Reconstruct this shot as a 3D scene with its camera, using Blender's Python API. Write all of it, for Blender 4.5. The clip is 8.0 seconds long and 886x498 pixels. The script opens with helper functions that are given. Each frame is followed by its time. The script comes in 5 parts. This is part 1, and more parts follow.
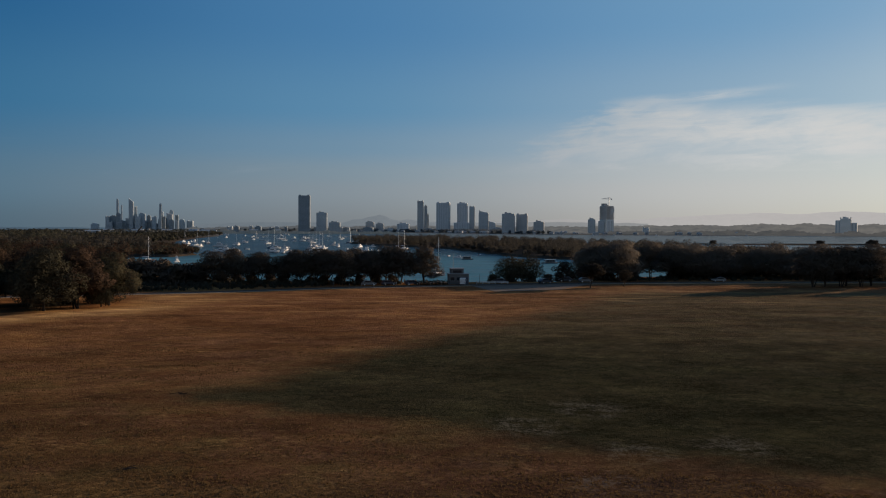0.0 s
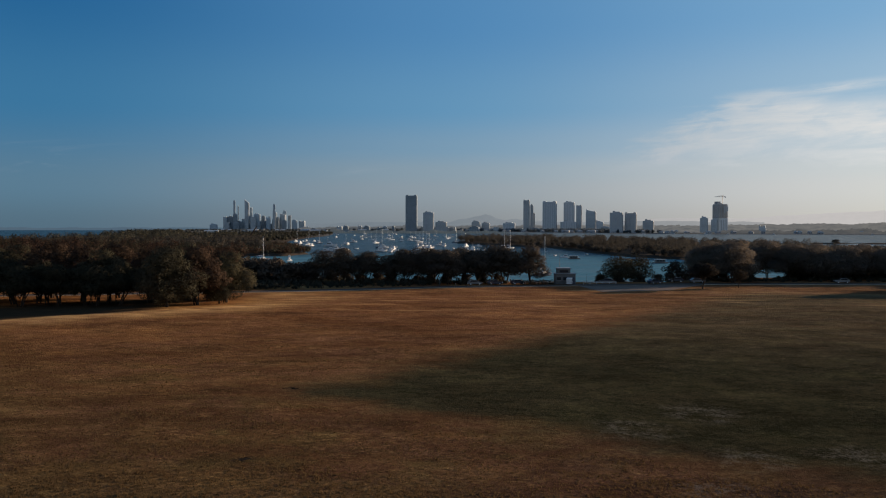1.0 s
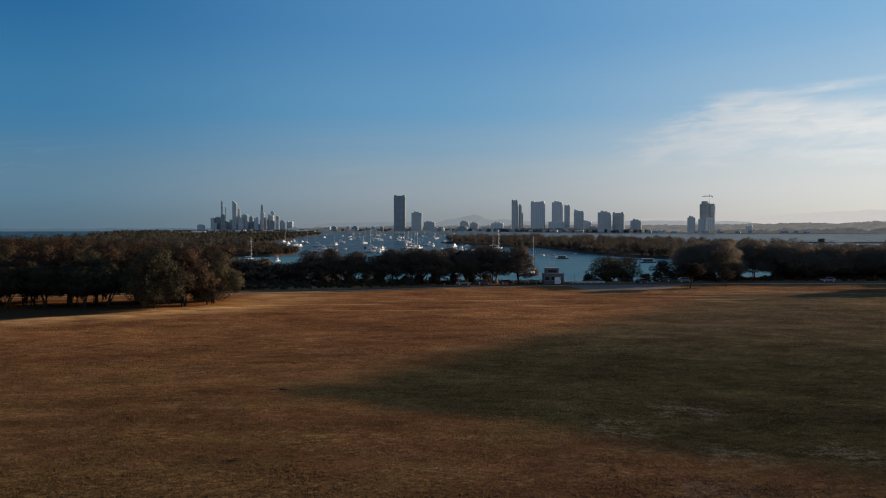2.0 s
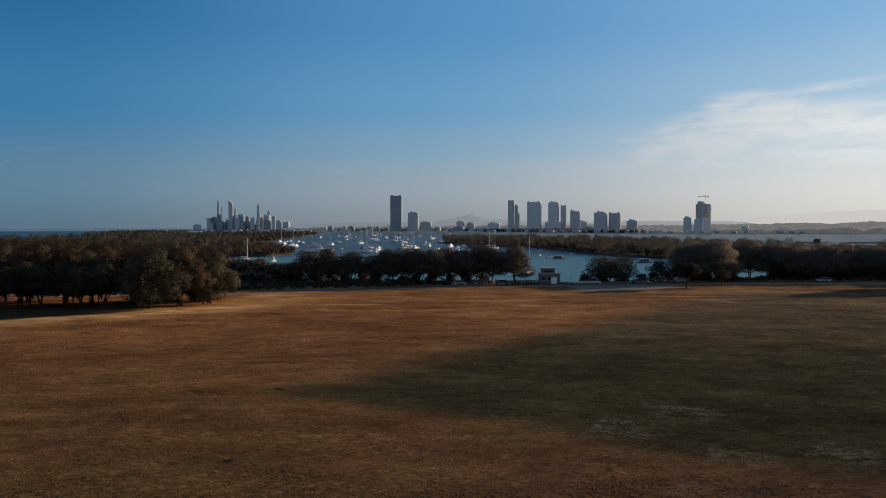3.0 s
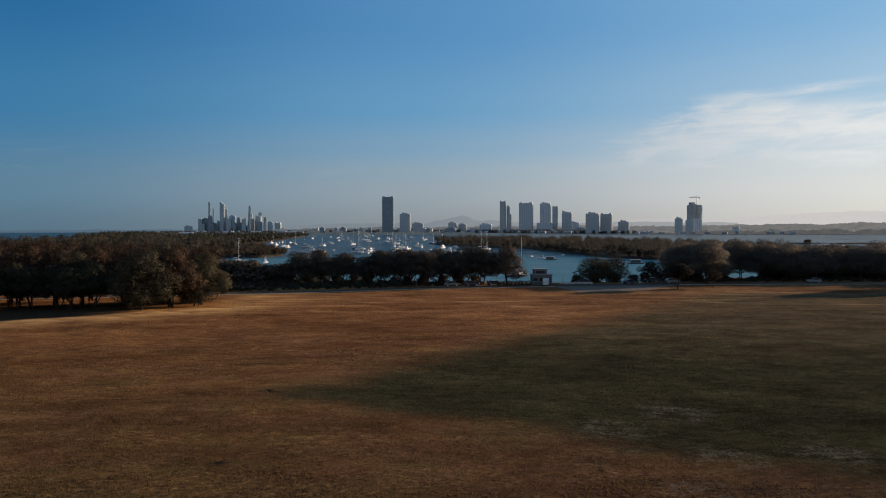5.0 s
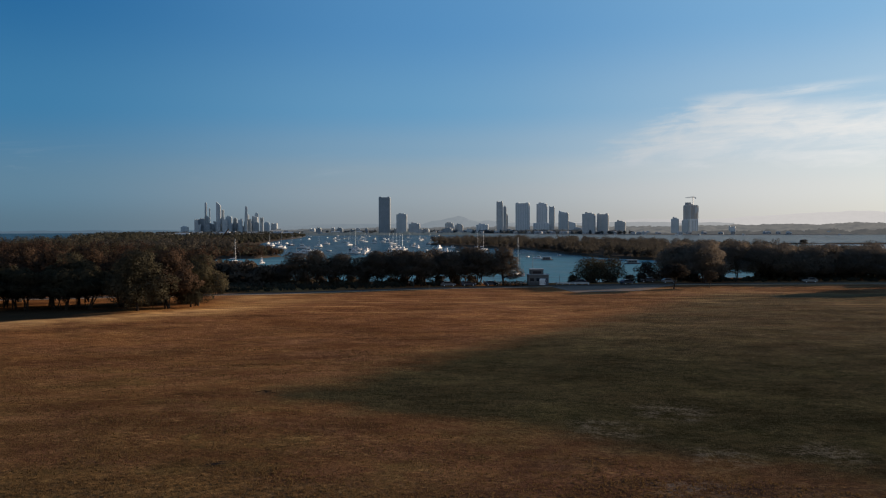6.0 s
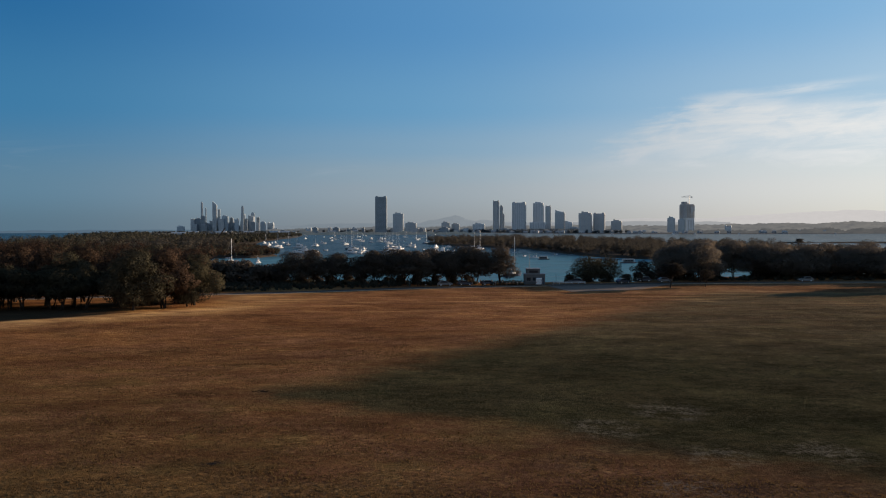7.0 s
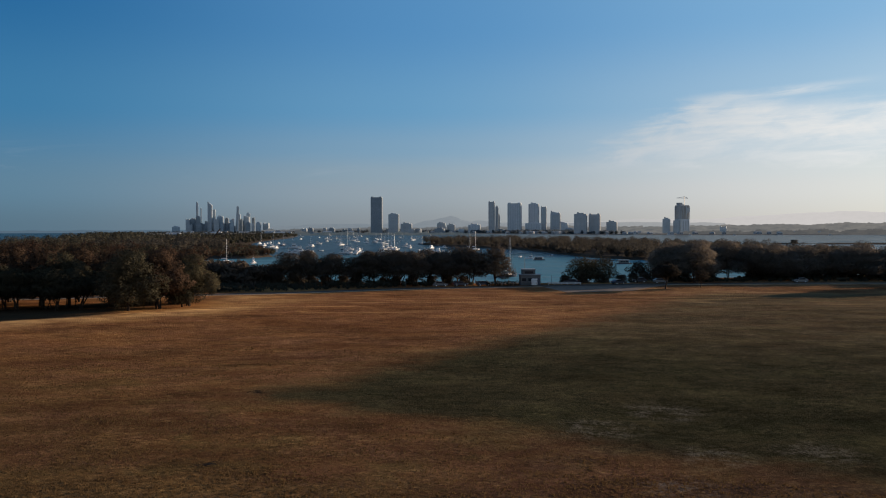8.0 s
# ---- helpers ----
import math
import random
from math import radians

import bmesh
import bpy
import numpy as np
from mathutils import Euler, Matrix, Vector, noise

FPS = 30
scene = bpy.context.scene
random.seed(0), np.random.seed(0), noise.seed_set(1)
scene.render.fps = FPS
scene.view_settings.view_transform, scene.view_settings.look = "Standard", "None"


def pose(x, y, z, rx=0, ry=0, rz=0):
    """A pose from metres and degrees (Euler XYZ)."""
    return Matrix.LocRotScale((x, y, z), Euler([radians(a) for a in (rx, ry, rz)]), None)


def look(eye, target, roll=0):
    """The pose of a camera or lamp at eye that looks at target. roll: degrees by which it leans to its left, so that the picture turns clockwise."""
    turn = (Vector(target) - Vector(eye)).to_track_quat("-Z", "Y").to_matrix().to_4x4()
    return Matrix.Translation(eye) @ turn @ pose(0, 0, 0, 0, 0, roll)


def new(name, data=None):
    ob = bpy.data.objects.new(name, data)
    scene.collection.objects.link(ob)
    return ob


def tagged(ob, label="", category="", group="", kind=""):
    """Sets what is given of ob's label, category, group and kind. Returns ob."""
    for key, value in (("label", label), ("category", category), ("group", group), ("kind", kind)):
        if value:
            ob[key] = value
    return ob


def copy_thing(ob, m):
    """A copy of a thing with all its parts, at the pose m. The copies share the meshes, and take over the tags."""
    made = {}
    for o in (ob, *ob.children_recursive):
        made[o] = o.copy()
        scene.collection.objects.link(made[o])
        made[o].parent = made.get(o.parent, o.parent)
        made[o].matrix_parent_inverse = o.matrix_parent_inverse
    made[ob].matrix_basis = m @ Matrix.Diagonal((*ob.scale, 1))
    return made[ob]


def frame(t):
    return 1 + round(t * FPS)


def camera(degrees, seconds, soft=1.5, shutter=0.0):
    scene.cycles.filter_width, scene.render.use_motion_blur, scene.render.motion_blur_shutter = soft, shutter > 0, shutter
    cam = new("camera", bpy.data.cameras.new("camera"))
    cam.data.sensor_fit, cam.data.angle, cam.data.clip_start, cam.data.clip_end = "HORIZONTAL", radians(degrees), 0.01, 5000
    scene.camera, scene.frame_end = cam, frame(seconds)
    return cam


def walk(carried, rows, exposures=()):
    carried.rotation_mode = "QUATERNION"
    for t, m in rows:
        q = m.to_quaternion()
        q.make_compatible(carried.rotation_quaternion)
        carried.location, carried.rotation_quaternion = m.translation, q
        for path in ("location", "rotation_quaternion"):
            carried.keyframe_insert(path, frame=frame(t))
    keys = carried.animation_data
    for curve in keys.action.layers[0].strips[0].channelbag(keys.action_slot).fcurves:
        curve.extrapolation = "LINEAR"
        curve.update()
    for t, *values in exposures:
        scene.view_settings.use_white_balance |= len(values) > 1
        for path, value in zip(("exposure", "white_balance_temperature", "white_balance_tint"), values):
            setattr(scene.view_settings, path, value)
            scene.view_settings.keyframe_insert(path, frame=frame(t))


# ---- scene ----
EYE = 17.0
cam = camera(56.17, 8.0, soft=1.1)
PATH = [
    (0.0, pose(0, 0, EYE, 88.559, -0.261, -5.940)),
    (0.5, pose(0, 0, EYE, 88.507, -0.180, -2.236)),
    (0.7, pose(0, 0, EYE, 88.502, -0.137, -0.710)),
    (0.8, pose(0, 0, EYE, 88.498, -0.120, 0.110)),
    (0.9, pose(0, 0, EYE, 88.495, -0.101, 1.000)),
    (1.0, pose(0, 0, EYE, 88.499, -0.106, 1.357)),
    (1.1, pose(0, 0, EYE, 88.493, -0.080, 1.310)),
    (1.2, pose(0, 0, EYE, 88.496, -0.065, 1.170)),
    (1.5, pose(0, 0, EYE, 88.507, -0.013, 0.847)),
    (3.0, pose(0, 0, EYE, 88.514, 0.016, 0.307)),
    (3.5, pose(0, 0, EYE, 88.539, 0.013, 0.173)),
    (4.0, pose(0, 0, EYE, 88.513, -0.015, 0.011)),
    (4.5, pose(0, 0, EYE, 88.548, 0.012, -0.131)),
    (6.0, pose(0, 0, EYE, 88.614, 0.116, -0.482)),
    (6.5, pose(0, 0, EYE, 88.571, 0.134, -0.615)),
    (7.0, pose(0, 0, EYE, 88.570, 0.154, -0.723)),
    (7.5, pose(0, 0, EYE, 88.571, 0.129, -0.876)),
    (8.0, pose(0, 0, EYE, 88.613, 0.082, -1.031)),
]
walk(cam, PATH, exposures=[(0.0, 1.09), (1.0, 1.35), (1.5, 1.44), (4.0, 1.5), (8.0, 1.5)])

# ---- daylight: a low sun ahead to the right, thin cirrus near it ----
SUN_AZ, SUN_EL = radians(60), radians(10.5)


def make_world():
    world = bpy.data.worlds.new("evening_sky")
    scene.world = world
    world.use_nodes = True
    nt = world.node_tree
    nt.nodes.clear()

    def node(kind, **kw):
        n = nt.nodes.new(kind)
        for k, v in kw.items():
            n.inputs[int(k[1:])].default_value = v
        return n

    def math_node(op, a, b=None, clamp=False):
        n = nt.nodes.new("ShaderNodeMath")
        n.operation, n.use_clamp = op, clamp
        for i, v in enumerate((a, b)):
            if v is None:
                continue
            if isinstance(v, (int, float)):
                n.inputs[i].default_value = v
            else:
                nt.links.new(v, n.inputs[i])
        return n.outputs[0]

    def step(v, lo, hi):
        n = nt.nodes.new("ShaderNodeMapRange")
        n.interpolation_type = "SMOOTHSTEP"
        nt.links.new(v, n.inputs[0])
        n.inputs[1].default_value, n.inputs[2].default_value = lo, hi
        return n.outputs[0]

    def mix(fac, a, b, blend="MIX"):
        n = nt.nodes.new("ShaderNodeMix")
        n.data_type, n.blend_type = "RGBA", blend
        for i, v in ((0, fac), (6, a), (7, b)):
            if isinstance(v, (int, float, tuple)):
                n.inputs[i].default_value = v
            else:
                nt.links.new(v, n.inputs[i])
        return n.outputs[2]

    sky = nt.nodes.new("ShaderNodeTexSky")
    sky.sky_type, sky.sun_disc = "NISHITA", False
    sky.sun_elevation, sky.sun_rotation = SUN_EL, SUN_AZ
    sky.altitude, sky.air_density, sky.dust_density, sky.ozone_density = 0, 1.0, 1.2, 2.0

    coord = nt.nodes.new("ShaderNodeTexCoord")
    split = nt.nodes.new("ShaderNodeSeparateXYZ")
    nt.links.new(coord.outputs["Generated"], split.inputs[0])
    x, y, z = split.outputs
    az = math_node("ARCTAN2", x, y)
    el = math_node("ARCSINE", z)
    # deep blue away from the sun, paling to warm haze near it and low down
    def ramp_el(stops):
        r = nt.nodes.new("ShaderNodeValToRGB")
        r.color_ramp.interpolation = "EASE"
        while len(r.color_ramp.elements) < len(stops):
            r.color_ramp.elements.new(0.5)
        for e, (p, c) in zip(r.color_ramp.elements, stops):
            e.position, e.color = p, (*c, 1)
        nt.links.new(math_node("MAXIMUM", el, 0.0), r.inputs[0])
        return r.outputs[0]

    dusk = ramp_el([(0.0, (0.104, 0.182, 0.258)), (0.045, (0.112, 0.215, 0.325)), (0.137, (0.042, 0.185, 0.365)), (0.26, (0.016, 0.130, 0.318)), (0.9, (0.02, 0.10, 0.26))])
    front = ramp_el([(0.0, (0.29, 0.31, 0.345)), (0.045, (0.33, 0.372, 0.43)), (0.066, (0.300, 0.376, 0.452)), (0.095, (0.225, 0.358, 0.495)), (0.142, (0.142, 0.328, 0.530)), (0.24, (0.094, 0.270, 0.512)), (0.9, (0.03, 0.13, 0.31))])
    sunny = ramp_el([(0.0, (0.685, 0.632, 0.605)), (0.045, (0.735, 0.695, 0.69)), (0.068, (0.70, 0.69, 0.695)), (0.100, (0.53, 0.61, 0.685)), (0.145, (0.37, 0.52, 0.66)), (0.24, (0.22, 0.425, 0.65)), (0.9, (0.04, 0.14, 0.32))])
    glow = ramp_el([(0.0, (1.25, 1.06, 0.86)), (0.10, (1.15, 1.06, 0.94)), (0.3, (0.52, 0.64, 0.80)), (0.9, (0.04, 0.12, 0.28))])
    tones = mix(step(az, -0.50, 0.05), dusk, front)
    tones = mix(step(az, -0.05, 0.50), tones, sunny)
    tones = mix(math_node("MULTIPLY", step(az, 0.40, 1.15), math_node("SUBTRACT", 1.0, step(az, 1.2, 1.9))), tones, glow)
    behind = ramp_el([(0.0, (0.58, 0.62, 0.66)), (0.12, (0.55, 0.61, 0.68)), (0.35, (0.28, 0.39, 0.55)), (0.9, (0.05, 0.15, 0.32))])
    tones = mix(step(math_node("ABSOLUTE", az), 1.0, 2.0), tones, behind)
    tones = mix(1.0, tones, (6.2, 6.2, 6.2, 1), "MULTIPLY")
    air = mix(1.0, sky.outputs[0], (0.40, 0.80, 1.20, 1), "MULTIPLY")
    col = mix(0.88, air, tones)
    # cirrus streaks, slanting up to the right
    sheared = math_node("SUBTRACT", el, math_node("MULTIPLY", az, 0.05))
    vec = nt.nodes.new("ShaderNodeCombineXYZ")
    nt.links.new(math_node("MULTIPLY", az, 4.0), vec.inputs[0])
    nt.links.new(math_node("MULTIPLY", sheared, 34.0), vec.inputs[1])
    streak = node("ShaderNodeTexNoise", _2=1.6, _3=9.0, _4=0.62)
    nt.links.new(vec.outputs[0], streak.inputs[0])
    streak.inputs["Distortion"].default_value = 0.6
    vec2 = nt.nodes.new("ShaderNodeCombineXYZ")
    nt.links.new(math_node("MULTIPLY", az, 2.2), vec2.inputs[0])
    nt.links.new(math_node("MULTIPLY", sheared, 9.0), vec2.inputs[1])
    big = node("ShaderNodeTexNoise", _2=1.3, _3=3.0, _4=0.5)
    nt.links.new(vec2.outputs[0], big.inputs[0])
    vec3 = nt.nodes.new("ShaderNodeCombineXYZ")
    nt.links.new(math_node("MULTIPLY", az, 9.0), vec3.inputs[0])
    nt.links.new(math_node("MULTIPLY", sheared, 30.0), vec3.inputs[1])
    puff = node("ShaderNodeTexNoise", _2=1.7, _3=7.0, _4=0.6)
    nt.links.new(vec3.outputs[0], puff.inputs[0])
    puff.inputs["Distortion"].default_value = 0.5
    lift = math_node("SUBTRACT", el, 0.09)
    edge = math_node("ADD", math_node("SUBTRACT", az, math_node("MULTIPLY", lift, 1.5)), math_node("MULTIPLY", math_node("SUBTRACT", math_node("ADD", math_node("MULTIPLY", streak.outputs[0], 0.5), math_node("MULTIPLY", puff.outputs[0], 0.5)), 0.5), 0.30))
    bank = math_node("MULTIPLY", step(edge, 0.175, 0.262), step(math_node("ADD", el, math_node("MULTIPLY", math_node("SUBTRACT", puff.outputs[0], 0.5), 0.04)), 0.068, 0.088))
    rim = math_node("ADD", math_node("ADD", el, math_node("MULTIPLY", math_node("SUBTRACT", az, 0.40), 0.06)), math_node("MULTIPLY", math_node("SUBTRACT", streak.outputs[0], 0.5), 0.035))
    top = math_node("SUBTRACT", 1.0, step(rim, 0.132, 0.150))
    bank = math_node("MULTIPLY", bank, top)
    far = math_node("SUBTRACT", 1.0, step(az, 1.2, 1.8))
    bank = math_node("MULTIPLY", bank, far)
    wisps = step(streak.outputs[0], 0.36, 0.62)
    cloud = math_node("MULTIPLY", bank, math_node("ADD", math_node("ADD", math_node("MULTIPLY", wisps, 0.38), 0.28), math_node("MULTIPLY", step(puff.outputs[0], 0.36, 0.60), 0.34)), True)
    thin = math_node("MULTIPLY", step(streak.outputs[0], 0.54, 0.80), math_node("MULTIPLY", step(el, 0.05, 0.07), math_node("SUBTRACT", 1.0, step(el, 0.075, 0.10))))
    cloud = math_node("ADD", cloud, math_node("MULTIPLY", thin, 0.50), True)
    off = math_node("SUBTRACT", math_node("SUBTRACT", el, 0.1520), math_node("ADD", math_node("MULTIPLY", math_node("SUBTRACT", az, 0.38), 0.047), math_node("MULTIPLY", math_node("SUBTRACT", big.outputs[0], 0.5), 0.014)))
    plume = math_node("SUBTRACT", 1.0, step(math_node("ABSOLUTE", off), 0.0005, 0.009))
    plume = math_node("MULTIPLY", plume, math_node("MULTIPLY", step(az, 0.28, 0.36), math_node("SUBTRACT", 1.0, step(az, 0.40, 0.52))))
    cloud = math_node("ADD", cloud, math_node("MULTIPLY", plume, math_node("ADD", math_node("MULTIPLY", wisps, 0.6), 0.04)), True)
    bright = mix(step(az, 0.0, 0.55), (2.2, 2.7, 3.2, 1), (5.2, 5.25, 5.2, 1))
    col = mix(cloud, col, bright)
    back = nt.nodes.new("ShaderNodeBackground")
    back.inputs[1].default_value = 0.055
    nt.links.new(col, back.inputs[0])
    out = nt.nodes.new("ShaderNodeOutputWorld")
    nt.links.new(back.outputs[0], out.inputs[0])


make_world()
sun_data = bpy.data.lights.new("sun", "SUN")
sun_data.energy, sun_data.angle, sun_data.color = 2.3, radians(0.55), (1.0, 0.765, 0.555)
sun = new("sun", sun_data)
sun_dir = Vector((math.sin(SUN_AZ) * math.cos(SUN_EL), math.cos(SUN_AZ) * math.cos(SUN_EL), math.sin(SUN_EL)))
sun.matrix_world = look((0, 0, 0), tuple(-sun_dir))

# ---- materials ----


def shader(name):
    m = bpy.data.materials.new(name)
    m.use_nodes = True
    nt = m.node_tree
    return m, nt, nt.nodes["Principled BSDF"]


def noise_tex(nt, scale, detail=4.0, rough=0.55, stretch=None, turn=0.0):
    co = nt.nodes.new("ShaderNodeTexCoord")
    src = co.outputs["Object"]
    if stretch:
        mp = nt.nodes.new("ShaderNodeMapping")
        mp.inputs["Scale"].default_value = stretch
        mp.inputs["Rotation"].default_value = (0, 0, turn)
        nt.links.new(src, mp.inputs[0])
        src = mp.outputs[0]
    n = nt.nodes.new("ShaderNodeTexNoise")
    n.inputs["Scale"].default_value, n.inputs["Detail"].default_value, n.inputs["Roughness"].default_value = scale, detail, rough
    nt.links.new(src, n.inputs[0])
    return n.outputs[0]


def ramp(nt, fac, stops):
    r = nt.nodes.new("ShaderNodeValToRGB")
    while len(r.color_ramp.elements) < len(stops):
        r.color_ramp.elements.new(0.5)
    for e, (p, c) in zip(r.color_ramp.elements, stops):
        e.position, e.color = p, (*c, 1)
    nt.links.new(fac, r.inputs[0])
    return r.outputs[0]


def blend(nt, fac, a, b, kind="MIX"):
    n = nt.nodes.new("ShaderNodeMix")
    n.data_type, n.blend_type = "RGBA", kind
    for i, v in ((0, fac), (6, a), (7, b)):
        if isinstance(v, (int, float)):
            n.inputs[i].default_value = v
        elif isinstance(v, tuple):
            n.inputs[i].default_value = (*v, 1)
        else:
            nt.links.new(v, n.inputs[i])
    return n.outputs[2]


def calc(nt, op, a, b=0.0, clamp=False):
    n = nt.nodes.new("ShaderNodeMath")
    n.operation, n.use_clamp = op, clamp
    for i, v in enumerate((a, b)):
        if isinstance(v, (int, float)):
            n.inputs[i].default_value = v
        else:
            nt.links.new(v, n.inputs[i])
    return n.outputs[0]


def span(nt, v, lo, hi):
    n = nt.nodes.new("ShaderNodeMapRange")
    n.interpolation_type = "SMOOTHSTEP"
    nt.links.new(v, n.inputs[0])
    n.inputs[1].default_value, n.inputs[2].default_value = lo, hi
    return n.outputs[0]


def bump(nt, bsdf, height, strength, distance):
    b = nt.nodes.new("ShaderNodeBump")
    b.inputs["Strength"].default_value, b.inputs["Distance"].default_value = strength, distance
    nt.links.new(height, b.inputs["Height"])
    nt.links.new(b.outputs[0], bsdf.inputs["Normal"])


def plain(name, a, b, scale=2.0, rough=0.6, metal=0.0, relief=0.15, vary=0.0, coat=0.0):
    """Two-tone surface: broad stains over fine grain."""
    m, nt, bsdf = shader(name)
    broad, fine = noise_tex(nt, scale, 3), noise_tex(nt, scale * 14, 3)
    fac = calc(nt, "ADD", calc(nt, "MULTIPLY", broad, 0.7), calc(nt, "MULTIPLY", fine, 0.3))
    col = ramp(nt, fac, [(0.32, a), (0.68, b)])
    if vary:
        info = nt.nodes.new("ShaderNodeObjectInfo")
        col = blend(nt, vary, col, ramp(nt, info.outputs["Random"], [(0.0, tuple(c * 0.45 for c in a)), (1.0, tuple(min(1, c * 1.5) for c in b))]))
    nt.links.new(col, bsdf.inputs["Base Color"])
    bsdf.inputs["Roughness"].default_value, bsdf.inputs["Metallic"].default_value = rough, metal
    bsdf.inputs["Coat Weight"].default_value = coat
    if relief:
        bump(nt, bsdf, fine, relief, 0.02)
    return m


def grass_material():
    m, nt, bsdf = shader("dry_grass")
    broad = noise_tex(nt, 0.018, 4, 0.6, (1, 1.7, 1), 0.5)
    mid = noise_tex(nt, 0.13, 6, 0.68, (1, 1.3, 1), -0.3)
    mow = noise_tex(nt, 0.6, 5, 0.72, (0.8, 1.2, 1), 0.25)
    fine = noise_tex(nt, 2.9, 6, 0.78, (1.1, 0.9, 1), 0.35)
    fac = calc(nt, "ADD", calc(nt, "ADD", calc(nt, "MULTIPLY", broad, 0.17), calc(nt, "MULTIPLY", mid, 0.22)),
               calc(nt, "ADD", calc(nt, "MULTIPLY", mow, 0.23), calc(nt, "MULTIPLY", fine, 0.38)))
    dry = ramp(nt, fac, [(0.37, (0.037, 0.021, 0.011)), (0.45, (0.098, 0.047, 0.022)), (0.53, (0.158, 0.075, 0.034)), (0.64, (0.310, 0.176, 0.075))])
    lush_shade = ramp(nt, fac, [(0.405, (0.0115, 0.0125, 0.0068)), (0.50, (0.0285, 0.0280, 0.0165)), (0.60, (0.072, 0.061, 0.034))])
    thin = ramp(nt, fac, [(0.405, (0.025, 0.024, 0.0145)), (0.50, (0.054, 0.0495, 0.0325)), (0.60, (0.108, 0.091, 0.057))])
    # field shade painted as darker, greener grass, easing towards west and road
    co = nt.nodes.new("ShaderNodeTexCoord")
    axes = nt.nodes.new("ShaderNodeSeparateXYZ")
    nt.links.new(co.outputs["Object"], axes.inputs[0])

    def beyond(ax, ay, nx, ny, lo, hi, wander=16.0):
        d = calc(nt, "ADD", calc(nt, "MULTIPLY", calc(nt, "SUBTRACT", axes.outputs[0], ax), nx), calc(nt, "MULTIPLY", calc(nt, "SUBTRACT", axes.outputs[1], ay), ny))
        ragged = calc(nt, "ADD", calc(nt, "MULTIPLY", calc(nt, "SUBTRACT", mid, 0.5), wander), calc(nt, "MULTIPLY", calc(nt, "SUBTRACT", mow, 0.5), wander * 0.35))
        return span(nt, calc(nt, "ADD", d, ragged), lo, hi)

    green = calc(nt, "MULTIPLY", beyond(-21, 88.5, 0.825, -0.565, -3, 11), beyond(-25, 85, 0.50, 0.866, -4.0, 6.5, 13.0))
    shade_ease = calc(nt, "MULTIPLY", beyond(30, 120, 0.5, 0.85, -25, 70, 40.0), 0.22)
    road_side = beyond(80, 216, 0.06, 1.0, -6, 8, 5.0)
    green = calc(nt, "MULTIPLY", green, calc(nt, "SUBTRACT", 1.0, shade_ease))
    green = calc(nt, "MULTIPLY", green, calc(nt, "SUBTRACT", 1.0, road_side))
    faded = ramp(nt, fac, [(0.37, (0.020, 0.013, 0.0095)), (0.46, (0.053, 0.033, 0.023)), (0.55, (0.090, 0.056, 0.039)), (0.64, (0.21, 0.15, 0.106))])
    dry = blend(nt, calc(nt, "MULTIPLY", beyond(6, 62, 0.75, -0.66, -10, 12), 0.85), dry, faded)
    col = blend(nt, green, dry, blend(nt, beyond(34, 100, 0.62, 0.78, -18, 50, 30.0), lush_shade, thin))
    sprig = calc(nt, "MULTIPLY", span(nt, noise_tex(nt, 0.06, 5, 0.65, (1, 1.6, 1)), 0.52, 0.66), 0.30)
    col = blend(nt, sprig, col, lush_shade)
    tuft = span(nt, noise_tex(nt, 0.22, 6, 0.72, (1, 1.2, 1), 0.9), 0.47, 0.62)
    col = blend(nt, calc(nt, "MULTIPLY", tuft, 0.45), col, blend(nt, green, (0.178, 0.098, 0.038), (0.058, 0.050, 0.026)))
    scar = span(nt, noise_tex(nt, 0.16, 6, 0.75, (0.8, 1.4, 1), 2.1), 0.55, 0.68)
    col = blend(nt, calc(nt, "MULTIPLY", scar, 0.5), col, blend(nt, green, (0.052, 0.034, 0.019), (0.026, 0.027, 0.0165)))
    # pale straw streaks near the road
    straw = calc(nt, "MULTIPLY", beyond(-76, 139.5, -0.57, 0.82, -5, 5, 8.0), calc(nt, "ADD", 0.35, calc(nt, "MULTIPLY", span(nt, noise_tex(nt, 0.06, 5, 0.65, (0.6, 2.2, 1), 0.2), 0.38, 0.58), 0.65)))
    west = beyond(-34, 0, -1.0, 0.0, -14, 18, 12.0)
    streak = span(nt, noise_tex(nt, 0.07, 5, 0.62, (0.35, 2.6, 1), -0.12), 0.53, 0.64)
    straw = calc(nt, "ADD", calc(nt, "MULTIPLY", straw, west), calc(nt, "MULTIPLY", calc(nt, "MULTIPLY", streak, 0.55), beyond(-20, 150, -0.2, 1.0, -10, 25, 20.0)), True)
    under = calc(nt, "MULTIPLY", beyond(-76, 139.5, -0.57, 0.82, 14, 20, 3.0), beyond(-50, 0, -1.0, 0.0, -6, 6, 4.0))
    straw = calc(nt, "MULTIPLY", straw, calc(nt, "SUBTRACT", 1.0, calc(nt, "MULTIPLY", under, 0.9)))
    col = blend(nt, calc(nt, "MULTIPLY", straw, 0.68), col, (0.42, 0.265, 0.118))
    # a paler strip along the grove, and dark swathes between the straw
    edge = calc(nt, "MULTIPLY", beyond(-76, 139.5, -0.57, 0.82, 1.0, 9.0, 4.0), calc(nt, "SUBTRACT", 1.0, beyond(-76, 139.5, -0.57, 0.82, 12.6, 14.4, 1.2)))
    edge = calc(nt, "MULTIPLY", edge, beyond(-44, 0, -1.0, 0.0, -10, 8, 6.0))
